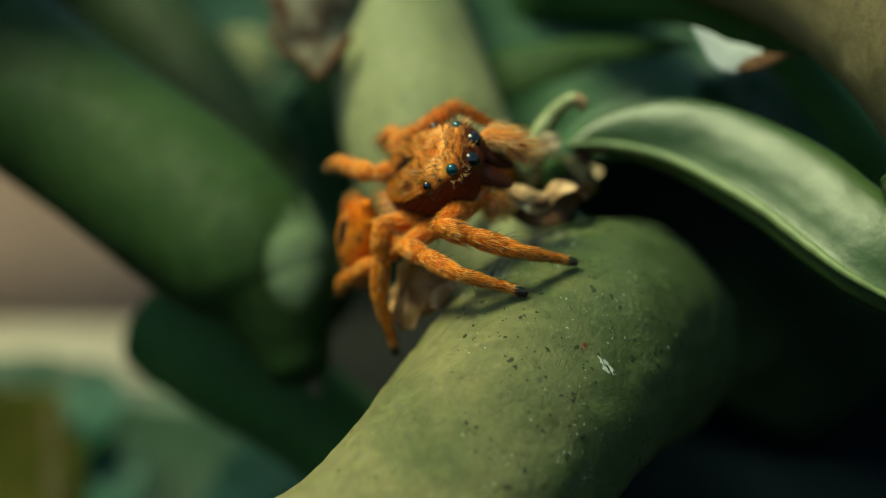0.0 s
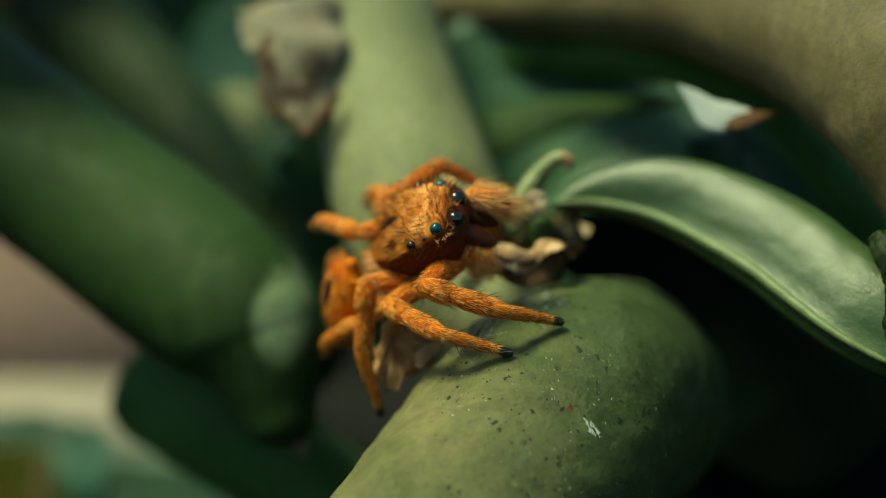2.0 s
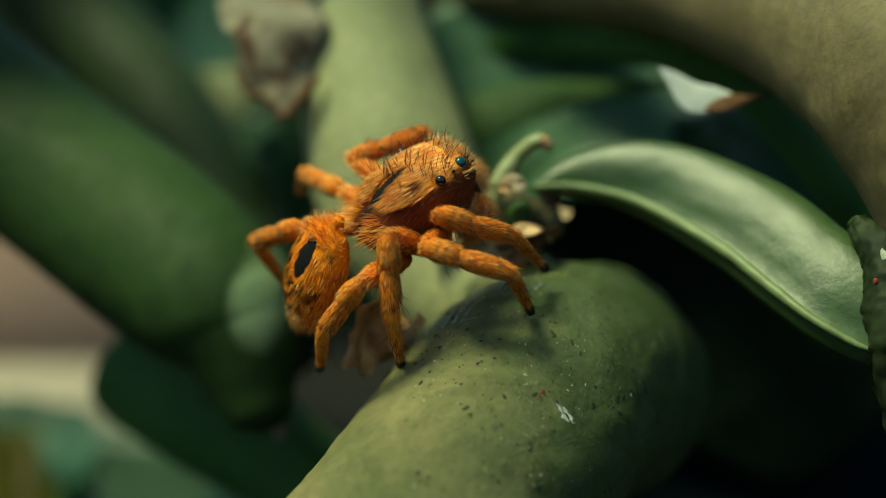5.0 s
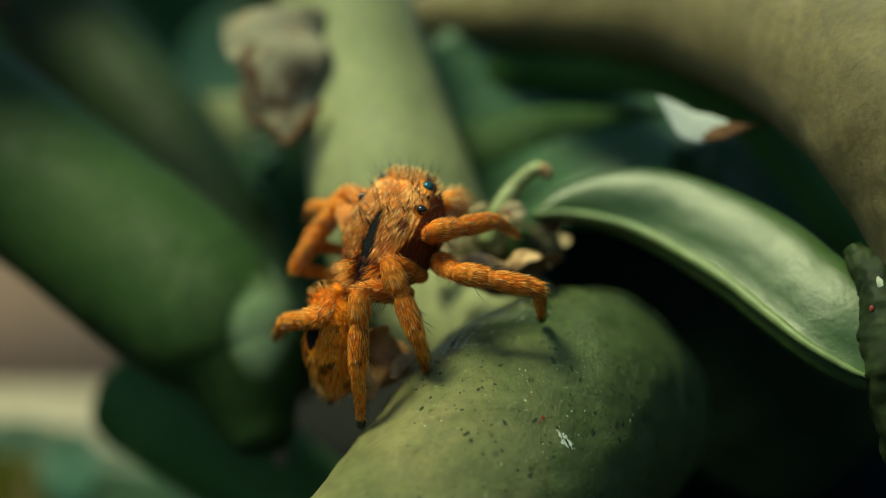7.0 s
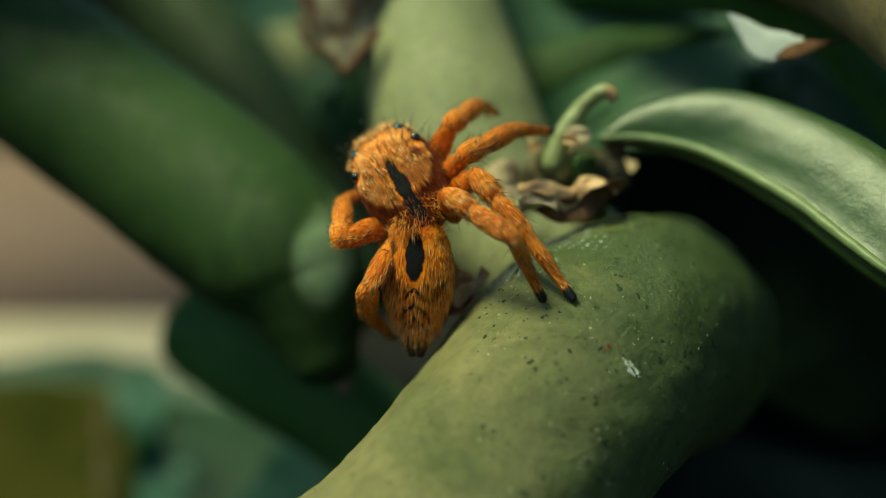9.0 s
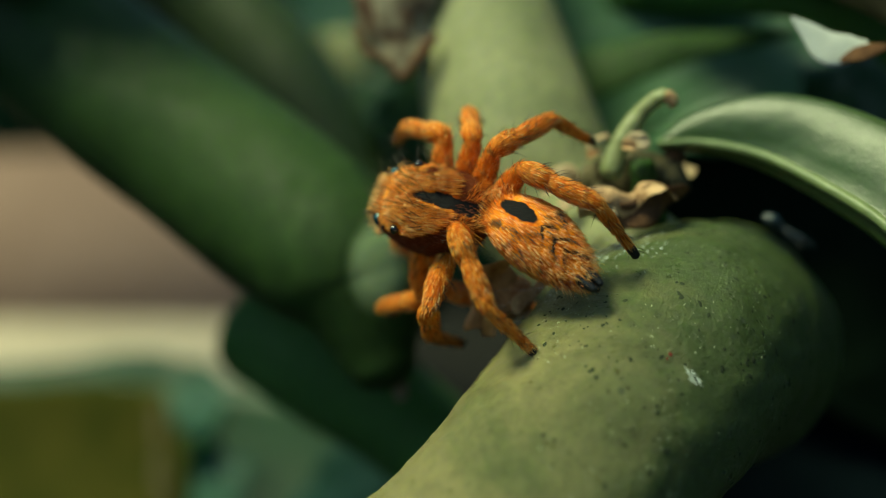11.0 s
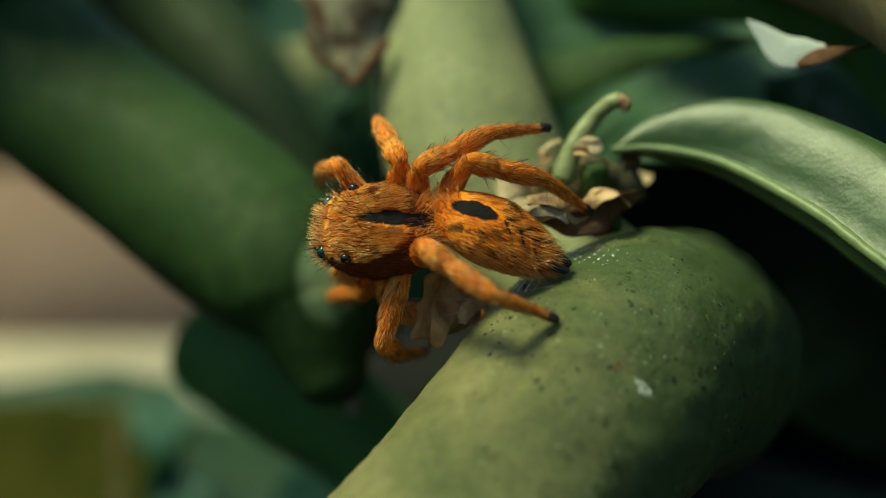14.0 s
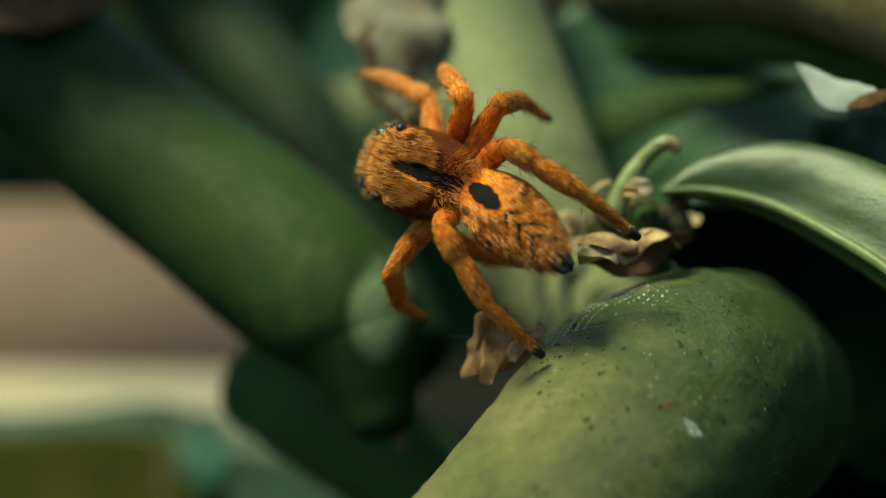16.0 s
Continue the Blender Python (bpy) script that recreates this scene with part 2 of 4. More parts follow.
def fleshy(bm, spine, wide, across, steps=14):
    """A thick leaf whose cross-section carries a raised rib, a shallow groove and a rounded shoulder."""
    rows = spline([(*s, w, *a) for s, w, a in zip(spine, wide, across)], steps)
    outline = spline([(*q,) for q in (*SECTION, SECTION[0])], 4)[:-1]
    rings, n = [], len(rows)
    for i, row in enumerate(rows):
        here, w, side = Vector(row[:3]), row[3], Vector(row[4:7])
        ahead = (Vector(rows[min(i + 1, n - 1)][:3]) - Vector(rows[max(i - 1, 0)][:3])).normalized()
        side = (side - ahead * side.dot(ahead)).normalized()
        up = ahead.cross(side).normalized()
        ring = []
        for u, h in outline:
            q = here + side * u * w + up * h * (0.35 + 0.65 * w)
            q += up * 0.05 * noise.noise(q * 0.5) + up * 0.02 * noise.noise(q * 1.7)
            ring.append(bm.verts.new(q))
        rings.append(ring)
    count = len(rings[0])
    for a, b in zip(rings, rings[1:]):
        for k in range(count):
            bm.faces.new((a[k], a[(k + 1) % count], b[(k + 1) % count], b[k]))
    bm.faces.new(rings[0])
    bm.faces.new(rings[-1][::-1])
    bmesh.ops.recalc_face_normals(bm, faces=bm.faces[:])
    return bm


def roots_on(bm, count, rng, keep=lambda p, n: True):
    """Points spread evenly over a mesh, with normals."""
    bm.normal_update()
    faces = [f for f in bm.faces if f.calc_area() > 1e-7]
    area = np.cumsum([f.calc_area() for f in faces])
    made = []
    while len(made) < count:
        f = faces[int(np.searchsorted(area, rng.random() * area[-1]))]
        vs = [v.co for v in f.verts]
        if len(vs) == 4:
            u, v = rng.random(), rng.random()
            w = [(1 - u) * (1 - v), u * (1 - v), u * v, (1 - u) * v]
        else:
            w = [-math.log(1 - rng.random()) for _ in vs]
        p = sum((v * u for v, u in zip(vs, w)), Vector()) / sum(w)
        if keep(p, f.normal):
            made.append((p, f.normal.copy()))
    return made


# ---- ground and distance ----
m = Mat("dark_soil", 0.95, 0.2)
m.colour(m.ramp(m.noise(0.05, 6, 0.7), (0.3, (0.008, 0.009, 0.011)), (0.7, (0.022, 0.021, 0.020))))
m.bump(m.noise(0.3, 6, 0.7), 3.0, 1.0)
SOIL = m.m
bm = bmesh.new()
bmesh.ops.create_grid(bm, x_segments=60, y_segments=60, size=900)
for v in bm.verts:
    v.co.z = -95 + 6 * noise.noise(v.co * 0.01)
tagged(part("ground", bm, SOIL), "dark bare soil under the plant", "ground", kind="structure")


def plaster(name, a, b):
    m = Mat(name, 0.9, 0.2)
    m.colour(m.ramp(m.noise(0.02, 5, 0.6), (0.3, a), (0.7, b)))
    m.bump(m.noise(0.2, 6, 0.7), 1.0, 0.6)
    return m.m


def box(bm, a, b, bevel=0.0):
    lo, hi = Vector(a), Vector(b)
    made = bmesh.ops.create_cube(bm, size=1.0)["verts"]
    for v in made:
        v.co = Vector([lo[i] + (v.co[i] + 0.5) * (hi[i] - lo[i]) for i in range(3)])
    if bevel:
        edges = list({e for v in made for e in v.link_edges})
        bmesh.ops.bevel(bm, geom=edges, offset=bevel, segments=3, affect="EDGES")
    return bm


# hedge ring added round the plant: holds back low sky, bounces fill light
m = Mat("dense_hedge", 0.8, 0.1)
m.colour(m.ramp(m.noise(0.04, 6, 0.7), (0.35, (0.025, 0.060, 0.022)), (0.7, (0.060, 0.120, 0.045))))
m.bump(m.noise(0.1, 6, 0.7), 6.0, 1.0)
bm = bmesh.new()
rings = []
for z in range(-110, 80, 18):
    ring = []
    for k in range(72):
        a = 2 * math.pi * k / 72
        q = Vector((math.cos(a), math.sin(a), 0)) * (300 + 0.05 * z)
        q.z = z
        q += Vector((math.cos(a), math.sin(a), 0.3)) * 28 * noise.noise(q * 0.02)
        ring.append(bm.verts.new(q))
    rings.append(ring)
for a, b in zip(rings, rings[1:]):
    for k in range(72):
        bm.faces.new((a[k], b[k], b[(k + 1) % 72], a[(k + 1) % 72]))
tagged(part("hedge_backdrop", bm, m.m), "dark green hedge ring added to block low sky light", "hedge", kind="structure")
BROWN_WALL = plaster("brown_plaster", (0.20, 0.125, 0.098), (0.28, 0.185, 0.150))
CREAM = plaster("cream_stone", (0.48, 0.395, 0.300), (0.57, 0.475, 0.365))
bm = box(bmesh.new(), (-110, 0, -20), (110, 14, 44), 6.0)
wall = tagged(part("garden_wall", bm, BROWN_WALL), "brown plastered sloping garden wall far behind the plant", "wall", kind="structure")
wall.matrix_world = pose(-0.150, 0.172, -0.060, -42, 0, 0)
bm = box(bmesh.new(), (-110, -32, -20), (110, 0, 0), 3.0)
ledge = tagged(part("wall_ledge", bm, CREAM), "sunlit cream stone ledge along the wall", "ledge", kind="structure")
ledge.matrix_world = pose(-0.150, 0.172, -0.060, 28, 0, 0)
# ---- the plant ----
plant = thing("plant", "thick waxy green succulent shrub with stems meeting at a node", "plant", (0, 0, -95))


def plant_part(name, bm, mat, label="", parent=None):
    for v in bm.verts:
        v.co.z += 95
    return part(name, bm, mat, parent or plant, label)


bm = bmesh.new()
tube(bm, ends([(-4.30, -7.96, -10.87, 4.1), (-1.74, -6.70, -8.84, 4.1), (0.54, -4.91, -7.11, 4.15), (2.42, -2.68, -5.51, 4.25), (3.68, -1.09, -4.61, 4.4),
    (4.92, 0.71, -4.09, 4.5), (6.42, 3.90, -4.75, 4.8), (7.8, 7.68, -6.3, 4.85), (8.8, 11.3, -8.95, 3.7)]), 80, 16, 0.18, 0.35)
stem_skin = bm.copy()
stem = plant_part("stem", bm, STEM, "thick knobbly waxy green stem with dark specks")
def fleck(bm, p, n, size, long=1.0, spin=0.0, mat=0, high=0.3):
    """A flat uneven crumb lying on a surface."""
    a = n.orthogonal().normalized()
    b = n.cross(a)
    a, b = a * math.cos(spin) + b * math.sin(spin), b * math.cos(spin) - a * math.sin(spin)
    ring = []
    for k in range(9):
        w = 2 * math.pi * k / 9
        r = size * (0.7 + 0.5 * noise.noise(p * 3 + Vector((k, size * 9, 0))))
        ring.append(bm.verts.new(p + a * math.cos(w) * r * long + b * math.sin(w) * r - n * size * 0.15))
    top = bm.verts.new(p + n * size * high)
    for k in range(9):
        bm.faces.new((ring[k], ring[(k + 1) % 9], top)).material_index = mat


def facing(p, n):
    return n.y < 0.35 and n.z > -0.5 and p.x > 0.5


DIRT = Mat("dark_speck", 0.8, 0.2).colour((0.03, 0.04, 0.02)).m
FIBRE = Mat("pale_fibre", 0.35, 0.7).colour((0.44, 0.48, 0.32)).m
RED = Mat("red_speck", 0.6, 0.3).colour((0.16, 0.02, 0.012)).m
FILM = Mat("silk_film", 0.25, 0.9).colour((0.62, 0.70, 0.68)).m
CHIP = Mat("white_chip", 0.4, 0.5).colour((0.60, 0.66, 0.58)).m
rs = random.Random(11)
bm = bmesh.new()
for p, n in roots_on(stem_skin, 1500, rs, facing):
    if noise.noise(p * 0.45) > -0.12:
        fleck(bm, p, n, rs.choice((0.03, 0.04, 0.05, 0.07, 0.09, 0.14)), rs.uniform(1, 1.8), rs.uniform(0, 3))
tagged(plant_part("specks", bm, DIRT, "dark specks of dirt", stem), kind="stuff")
bm = bmesh.new()
for p, n in roots_on(stem_skin, 1500, rs, lambda p, n: facing(p, n) and noise.noise(p * 0.5 + Vector((5, 0, 0))) + 0.5 * noise.noise(p * 1.9) > -0.05):
    fleck(bm, p, n, rs.choice((0.010, 0.012, 0.015, 0.020, 0.028)), rs.uniform(1, 4), rs.gauss(0.9, 0.6), 0, 0.6)
tagged(plant_part("fibre_fluff", bm, FIBRE, "fine pale fibres and grains", stem), kind="stuff")


def on_stem(place):
    v = min(stem_skin.verts, key=lambda v: (v.co - Vector(place)).length)
    return v.co.copy(), v.normal.copy()


stem_skin.normal_update()
bm = bmesh.new()
fleck(bm, *on_stem((4.39, -4.54, -1.94)), 0.15, 1.0, 0.4)
fleck(bm, *on_stem((4.30, -4.50, -2.10)), 0.07, 1.6, 0.9)
plant_part("spot", bm, RED, "small dark red spot", stem)
bm = bmesh.new()
p, n = on_stem((5.20, -4.75, -2.65))
for k in range(190):
    u, v = rs.gauss(0, 0.12), rs.gauss(0, 0.14)
    q = p + Vector((u + 0.25 * v, 0, -v))
    slit = abs(u) < 0.045 and v > -0.05
    fleck(bm, q - n * n.dot(q - p), n, rs.uniform(0.012, 0.034), rs.uniform(1.5, 4), rs.gauss(0.9, 0.5), 1 if slit or k % 9 == 0 else 0, 1.4 if slit else 0.3)
plant_part("chip", bm, [CHIP, DIRT], "white flaking scar", stem)
bm = bmesh.new()
for k in range(1000):
    near = Vector(rs.choice(((3.09, 1.12, -0.15), (3.88, 1.74, -0.02), (1.75, -0.84, -1.26), (2.68, 0.0, -0.74), (3.99, 0.15, -0.2)))) + Vector([rs.gauss(0, 0.35) for _ in range(3)])
    p, n = on_stem(near)
    p = p + Vector([rs.gauss(0, 0.2), rs.gauss(0, 0.1), 0])
    p, n = on_stem(p)
    fleck(bm, p, n, rs.uniform(0.010, 0.026), rs.uniform(2, 9), rs.gauss(0.6, 0.5), 0, 0.7)
tagged(plant_part("silk_film", bm, FILM, "thin whitish silk film", stem), kind="stuff")
stem_skin.free()
# branches
bm = bmesh.new()
tube(bm, ends([(5.59, 3.30, -3.60, 2.7), (4.20, 5.00, -2.50, 2.8), (1.60, 8.30, -1.20, 3.2), (*(-0.65, 10.91, 2.10), 3.75), (*(-2.39, 15.49, 7.60), 3.3), (*(-5.34, 21.99, 16.41), 3.2)]), 48, 12, 0.12, 0.2)
plant_part("branch", bm, PALE_BRANCH, "pale yellow-green upright branch")
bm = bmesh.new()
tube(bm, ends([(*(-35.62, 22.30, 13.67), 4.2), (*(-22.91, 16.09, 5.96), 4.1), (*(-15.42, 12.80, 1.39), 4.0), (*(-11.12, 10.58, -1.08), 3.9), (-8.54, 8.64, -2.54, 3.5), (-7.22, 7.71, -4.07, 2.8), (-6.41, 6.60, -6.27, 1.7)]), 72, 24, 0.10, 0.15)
plant_part("branch", bm, SHEEN_BRANCH, "thick smooth dark green branch with a sheen painted near its end")
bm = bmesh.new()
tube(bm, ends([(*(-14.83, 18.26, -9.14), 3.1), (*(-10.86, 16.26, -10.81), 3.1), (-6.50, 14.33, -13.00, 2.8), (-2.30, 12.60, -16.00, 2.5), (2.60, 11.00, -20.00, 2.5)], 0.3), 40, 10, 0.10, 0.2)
plant_part("branch", bm, LIFTED_BRANCH, "short cut branch in shade")
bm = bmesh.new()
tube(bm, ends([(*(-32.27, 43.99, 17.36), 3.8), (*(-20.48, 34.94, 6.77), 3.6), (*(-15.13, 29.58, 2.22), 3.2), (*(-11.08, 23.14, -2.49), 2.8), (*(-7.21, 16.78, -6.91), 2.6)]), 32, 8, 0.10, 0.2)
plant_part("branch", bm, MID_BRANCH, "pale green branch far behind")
bm = bmesh.new()
tube(bm, ends([(-5.01, 31.57, 9.80, 1.5), (0.53, 27.64, 10.60, 1.6), (5.01, 22.48, 10.90, 1.9), (9.87, 16.19, 11.00, 2.4), (12.50, 10.91, 10.85, 2.8), (14.60, 6.48, 9.95, 3.2),
    (16.50, 2.70, 9.00, 3.8), (17.80, -0.21, 7.60, 4.2), (19.30, -1.92, 4.80, 4.2), (20.70, -2.89, 1.00, 4.2)]), 64, 14, 0.12, 0.3)
plant_part("branch", bm, KHAKI, "arching khaki branch with fine rough bark")
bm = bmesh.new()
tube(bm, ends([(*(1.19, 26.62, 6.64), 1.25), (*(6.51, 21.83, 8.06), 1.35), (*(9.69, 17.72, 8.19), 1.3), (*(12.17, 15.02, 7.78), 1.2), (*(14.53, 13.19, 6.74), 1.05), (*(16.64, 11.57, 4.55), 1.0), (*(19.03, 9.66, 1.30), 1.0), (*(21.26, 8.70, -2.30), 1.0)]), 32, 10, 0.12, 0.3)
plant_part("branch", bm, LIFTED_BRANCH, "thin dark green branch under the khaki one")
# leaves
bm = bmesh.new()
SPINE = [(5.0, 5.01, 2.83), (6.61, 4.69, 2.89), (8.81, 3.53, 2.51), (11.21, 0.97, 1.41), (12.52, -0.92, 0.46), (13.63, -2.36, -0.31), (14.7, -3.12, -0.84), (15.62, -3.42, -1.16), (16.62, -3.51, -1.48)]
fleshy(bm, SPINE, [0.12, 0.50, 0.84, 1.0, 1.0, 0.96, 0.90, 0.80, 0.60],
    [(0.05, 0.20, 0.95), (0.20, 0.10, 0.95), (0.40, 0.02, 0.90), (0.53, 0.04, 0.84), (0.55, 0.08, 0.83), (0.55, 0.07, 0.83), (0.57, 0.05, 0.82), (0.58, 0.04, 0.81), (0.59, 0.04, 0.81)])
leaf = plant_part("leaf", bm, LEAF, "glossy green fleshy leaf with a pale rib")
bm = bmesh.new()
RIB_AT = spline([(x - 0.11, y - 0.15, z + 0.09) for x, y, z in SPINE[:-1]], 4)
tube(bm, [(x, y, z, 0.08 + 0.13 * math.sin(math.pi * min(1.0, (k + 3) / len(RIB_AT)))) for k, (x, y, z) in enumerate(RIB_AT)], 12, 4, 0.03, 1.5)
plant_part("rib", bm, RIB, "pale green rib", leaf)
bm = bmesh.new()
tube(bm, ends([(15.27, -1.29, 2.60, 0.45), (15.63, -2.08, 1.92, 0.75), (15.90, -2.72, 0.94, 1.00), (16.11, -3.21, -0.24, 1.25), (16.37, -3.55, -1.66, 1.20), (16.94, -3.74, -3.32, 1.20)]), 40, 12, 0.20, 1.3)
joint = plant_part("leaf_base", bm, JOINT, "lumpy wet brown-green leaf base")
for place, size, long, mat, lab in (((15.07, -3.24, 1.3), 0.12, 1.3, RED, "small dark red spot"), ((15.4, -2.97, 2.02), 0.20, 2.4, SCAR, "whitish corky scar")):
    bm = bmesh.new()
    fleck(bm, Vector(place), Vector((-0.35, -0.85, 0.4)).normalized(), size, long, 1.2, 0, 0.5)
    plant_part("spot", bm, mat, lab, joint)
bm = bmesh.new()
blade(bm, [(6.93, 24.00, 12.32), (9.82, 21.32, 6.17), (11.13, 19.69, 3.95), (11.51, 18.16, 2.09), (11.80, 17.78, 0.69)],
    [(9, 2.4), (9, 3.2), (9, 3.6), (7, 3.4), (3, 2)], [(0.77, 0.1, 0.64)] * 5, 0.05, 0.6, 0.4, 12, 10)
plant_part("leaf", bm, FAR_LEAF, "broad dark green leaf in shade")
bm = bmesh.new()
blade(bm, [(12.40, 15.59, 4.10), (13.91, 15.62, 4.21), (15.27, 15.12, 4.27), (17.77, 13.46, 1.95), (20.50, 11.87, -2.05), (22.09, 10.91, -5.63)],
    [(1.5, 0.4), (2.0, 0.5), (2.2, 1.2), (3, 2), (2, 2), (1, 1)], [(0.75, 0.1, 0.66)] * 6, 0.1, 0.5, 0.2, 10, 8)
plant_part("leaf", bm, DARK_LEAF, "dark green leaf in shade")
# separate blade added for the lit streak across the broad leaf
bm = bmesh.new()
blade(bm, [(-1.20, 18.30, 1.60), (1.60, 17.00, 3.90), (4.84, 15.95, 5.20), (7.59, 16.02, 5.70), (10.61, 16.09, 5.96), (12.26, 16.15, 6.17)],
    [(0.9, 0.9), (1.6, 1.5), (1.3, 1.1), (0.8, 0.7), (0.4, 0.4), (0.1, 0.1)], [(0.1, 0.6, 0.75)] * 6, 0.1, 0.4, 0.1, 10, 8)
plant_part("leaf", bm, BRANCH, "narrow blade standing in for a lit streak on the leaf behind")
# added sheet that darkens the gap between stem and glossy leaf
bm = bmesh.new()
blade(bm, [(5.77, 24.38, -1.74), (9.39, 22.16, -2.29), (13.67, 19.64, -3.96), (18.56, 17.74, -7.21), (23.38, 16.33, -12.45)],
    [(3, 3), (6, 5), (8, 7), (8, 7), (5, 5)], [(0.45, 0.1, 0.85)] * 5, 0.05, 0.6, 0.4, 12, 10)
plant_part("leaf", bm, DIM_LEAF, "leaf sheet coloured near black for the shade behind the stem")
# broad blurred leaves far below
for pts, wide, mat, lab in (
    ([(-79.08, 59.84, -41.41), (-54.51, 60.57, -40.5), (-35.75, 58.89, -38.56), (-12.6, 55.36, -37.39)], 9.0, DARK_LEAF, "broad dark leaf low behind the branches"),
    ([(-62.4, 56.82, -28.54), (-48.3, 56.37, -27.92), (-38.91, 55.69, -26.38), (-31.06, 53.44, -26.17)], 1.4, DARK_LEAF, "narrow dark leaf low behind the branches"),
    ([(-59.46, 40.34, -28.87), (-44.96, 39.98, -28.11), (-33.27, 39.31, -27.37), (-25.65, 38.92, -27.87)], 5.6, OLIVE, "yellowing leaf low behind the branches"),
    ([(-27.28, 39.59, -21.12), (-25.09, 37.02, -23.67), (-23.8, 34.51, -25.65), (-23.92, 30.94, -30.93)], 2.6, TEAL_LEAF, "bluish green leaf low behind the branches"),
    ([(-29.48, 37.98, -22.34), (-28.92, 36.19, -25.21), (-28.44, 34.42, -28.0), (-28.12, 32.1, -32.69)], 0.8, DRY_BROWN, "brown withered leaf low behind the branches"),
):
    bm = bmesh.new()
    blade(bm, pts, [(wide * 0.85, wide * 0.85), (wide, wide), (wide, wide), (wide * 0.75, wide * 0.75)], [(0.3, -0.6, -0.7)] * 4, 0.1, 0.4, 0.3, 8, 8)
    plant_part("leaf", bm, mat, lab)
# out-of-focus leaves low behind
for pts, wide, mat, lab in (
    ([(-17.74, 29.83, -27.78), (-13.08, 28.82, -23.82), (-8.28, 27.48, -21.10), (-4.45, 25.36, -21.26)], 3.0, TEAL_LEAF, "bluish green leaf low behind the branches"),
    ([(-23.98, 65.65, 5.45), (-19.47, 61.95, 7.09), (-15.25, 56.96, 3.92), (-13.49, 54.06, 0.84)], 6, DARK_LEAF, "dark leaf behind the branches"),
    # added sheet, coloured near black as shade over the ground
    ([(3.68, 16.67, -22.80), (11.61, 18.31, -16.68), (20.17, 18.96, -14.23), (30.63, 18.63, -15.46)], 11, SHADE_LEAF, "near-black leaf sheet painted as the shade low behind the stem"),
    ([(-11.99, 29.67, 2.56), (-9.60, 27.14, 0.82), (-8.31, 24.46, -1.43), (-7.09, 21.75, -3.82)], 3.2, DARK_LEAF, "dark leaf behind the branches"),
):
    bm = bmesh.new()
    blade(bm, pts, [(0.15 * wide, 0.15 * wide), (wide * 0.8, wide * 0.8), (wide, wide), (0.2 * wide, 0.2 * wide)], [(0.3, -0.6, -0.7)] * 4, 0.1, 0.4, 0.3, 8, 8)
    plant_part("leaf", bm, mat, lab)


bm = bmesh.new()
blade(bm, [(-33.38, 17.07, 17.34), (-29.35, 15.53, 15.44), (-25.96, 13.93, 13.36), (-24.18, 12.30, 11.13), (-23.18, 10.76, 9.23)],
    [(3, 8), (5, 10), (5, 9), (3, 5), (0.4, 0.5)], [(0.55, 0.8, 0.1)] * 5, 0.1, 0.4, 0.5, 12, 10)
plant_part("dry_leaf", bm, DRY_EDGE, "dark reddish brown withered leaf")


# added pale sheet for the bright ledge showing past the stem's edge
bm = bmesh.new()
blade(bm, [(5.32, 18.14, -20.4), (7.15, 18.52, -19.71), (8.82, 18.81, -19.31), (10.04, 19.18, -18.45), (10.55, 19.51, -17.43)], [(0.8, 0.8), (1.1, 1.1), (1.0, 1.0), (0.6, 0.6), (0.1, 0.1)], [(0.3, 0.55, -0.75)] * 5, 0.1, 0.2, 0.3, 8, 8)
plant_part("dry_leaf", bm, DRY_PALE, "pale pinkish sheet standing in for the ledge below the stem")
# leaves added out of view to shade the upper ends of the branches
OVER = SUN_FROM * 18
for pts, wide in (
    ([(-34.0, 24.0, 14.0), (-27.0, 19.5, 9.5), (-20.0, 15.5, 5.0), (-14.0, 12.0, 1.0)], 11.5),
    ([(-36.0, 41.0, 19.5), (-28.5, 38.0, 14.0), (-23.0, 35.5, 9.5), (-19.0, 33.0, 6.5)], 8.0),
):
    bm = bmesh.new()
    blade(bm, [Vector(q) + OVER for q in pts], [(wide * 0.6, wide * 0.6), (wide, wide), (wide * 0.9, wide * 0.9), (0.5, 0.5)], [(0.6, 0.5, 0.5)] * 4, 0.08, 0.5, 0.9, 12, 10)
    plant_part("leaf", bm, DARK_LEAF, "unseen broad leaf added to shade the branches")
bm = bmesh.new()
blade(bm, [(-14.79, 36.59, 5.21), (-13.84, 36.35, 4.29), (-12.89, 36.05, 3.19), (-12.13, 35.71, 1.90)], [(0.4, 0.4), (2, 2), (1.9, 1.9), (0.4, 0.4)], [(0.8, 0.3, 0.5)] * 4, 0.1, 0.4, 0.3, 8, 8)
plant_part("leaf", bm, PALE_BRANCH, "pale green leaf far behind the branches")
# added white sheet stands in for the bright gap between the branches
WHITE = dry_material("white_gap_sheet", (0.46, 0.50, 0.50), (0.60, 0.63, 0.61))
bm = bmesh.new()
blade(bm, [(9.72, 5.72, 7.46), (10.35, 5.51, 7.04), (11.12, 5.27, 6.54), (11.86, 5.23, 6.37), (12.38, 5.25, 6.46)],
    [(0.05, 0.05), (0.45, 0.26), (0.90, 0.42), (0.62, 0.40), (0.10, 0.10)], [(0.40, 0.45, 0.70)] * 5, 0.10, 0.10, 0.10, 10, 8)
flake = plant_part("bract", bm, WHITE, "white sheet standing in for a bright gap, with a brown end")
bm = bmesh.new()
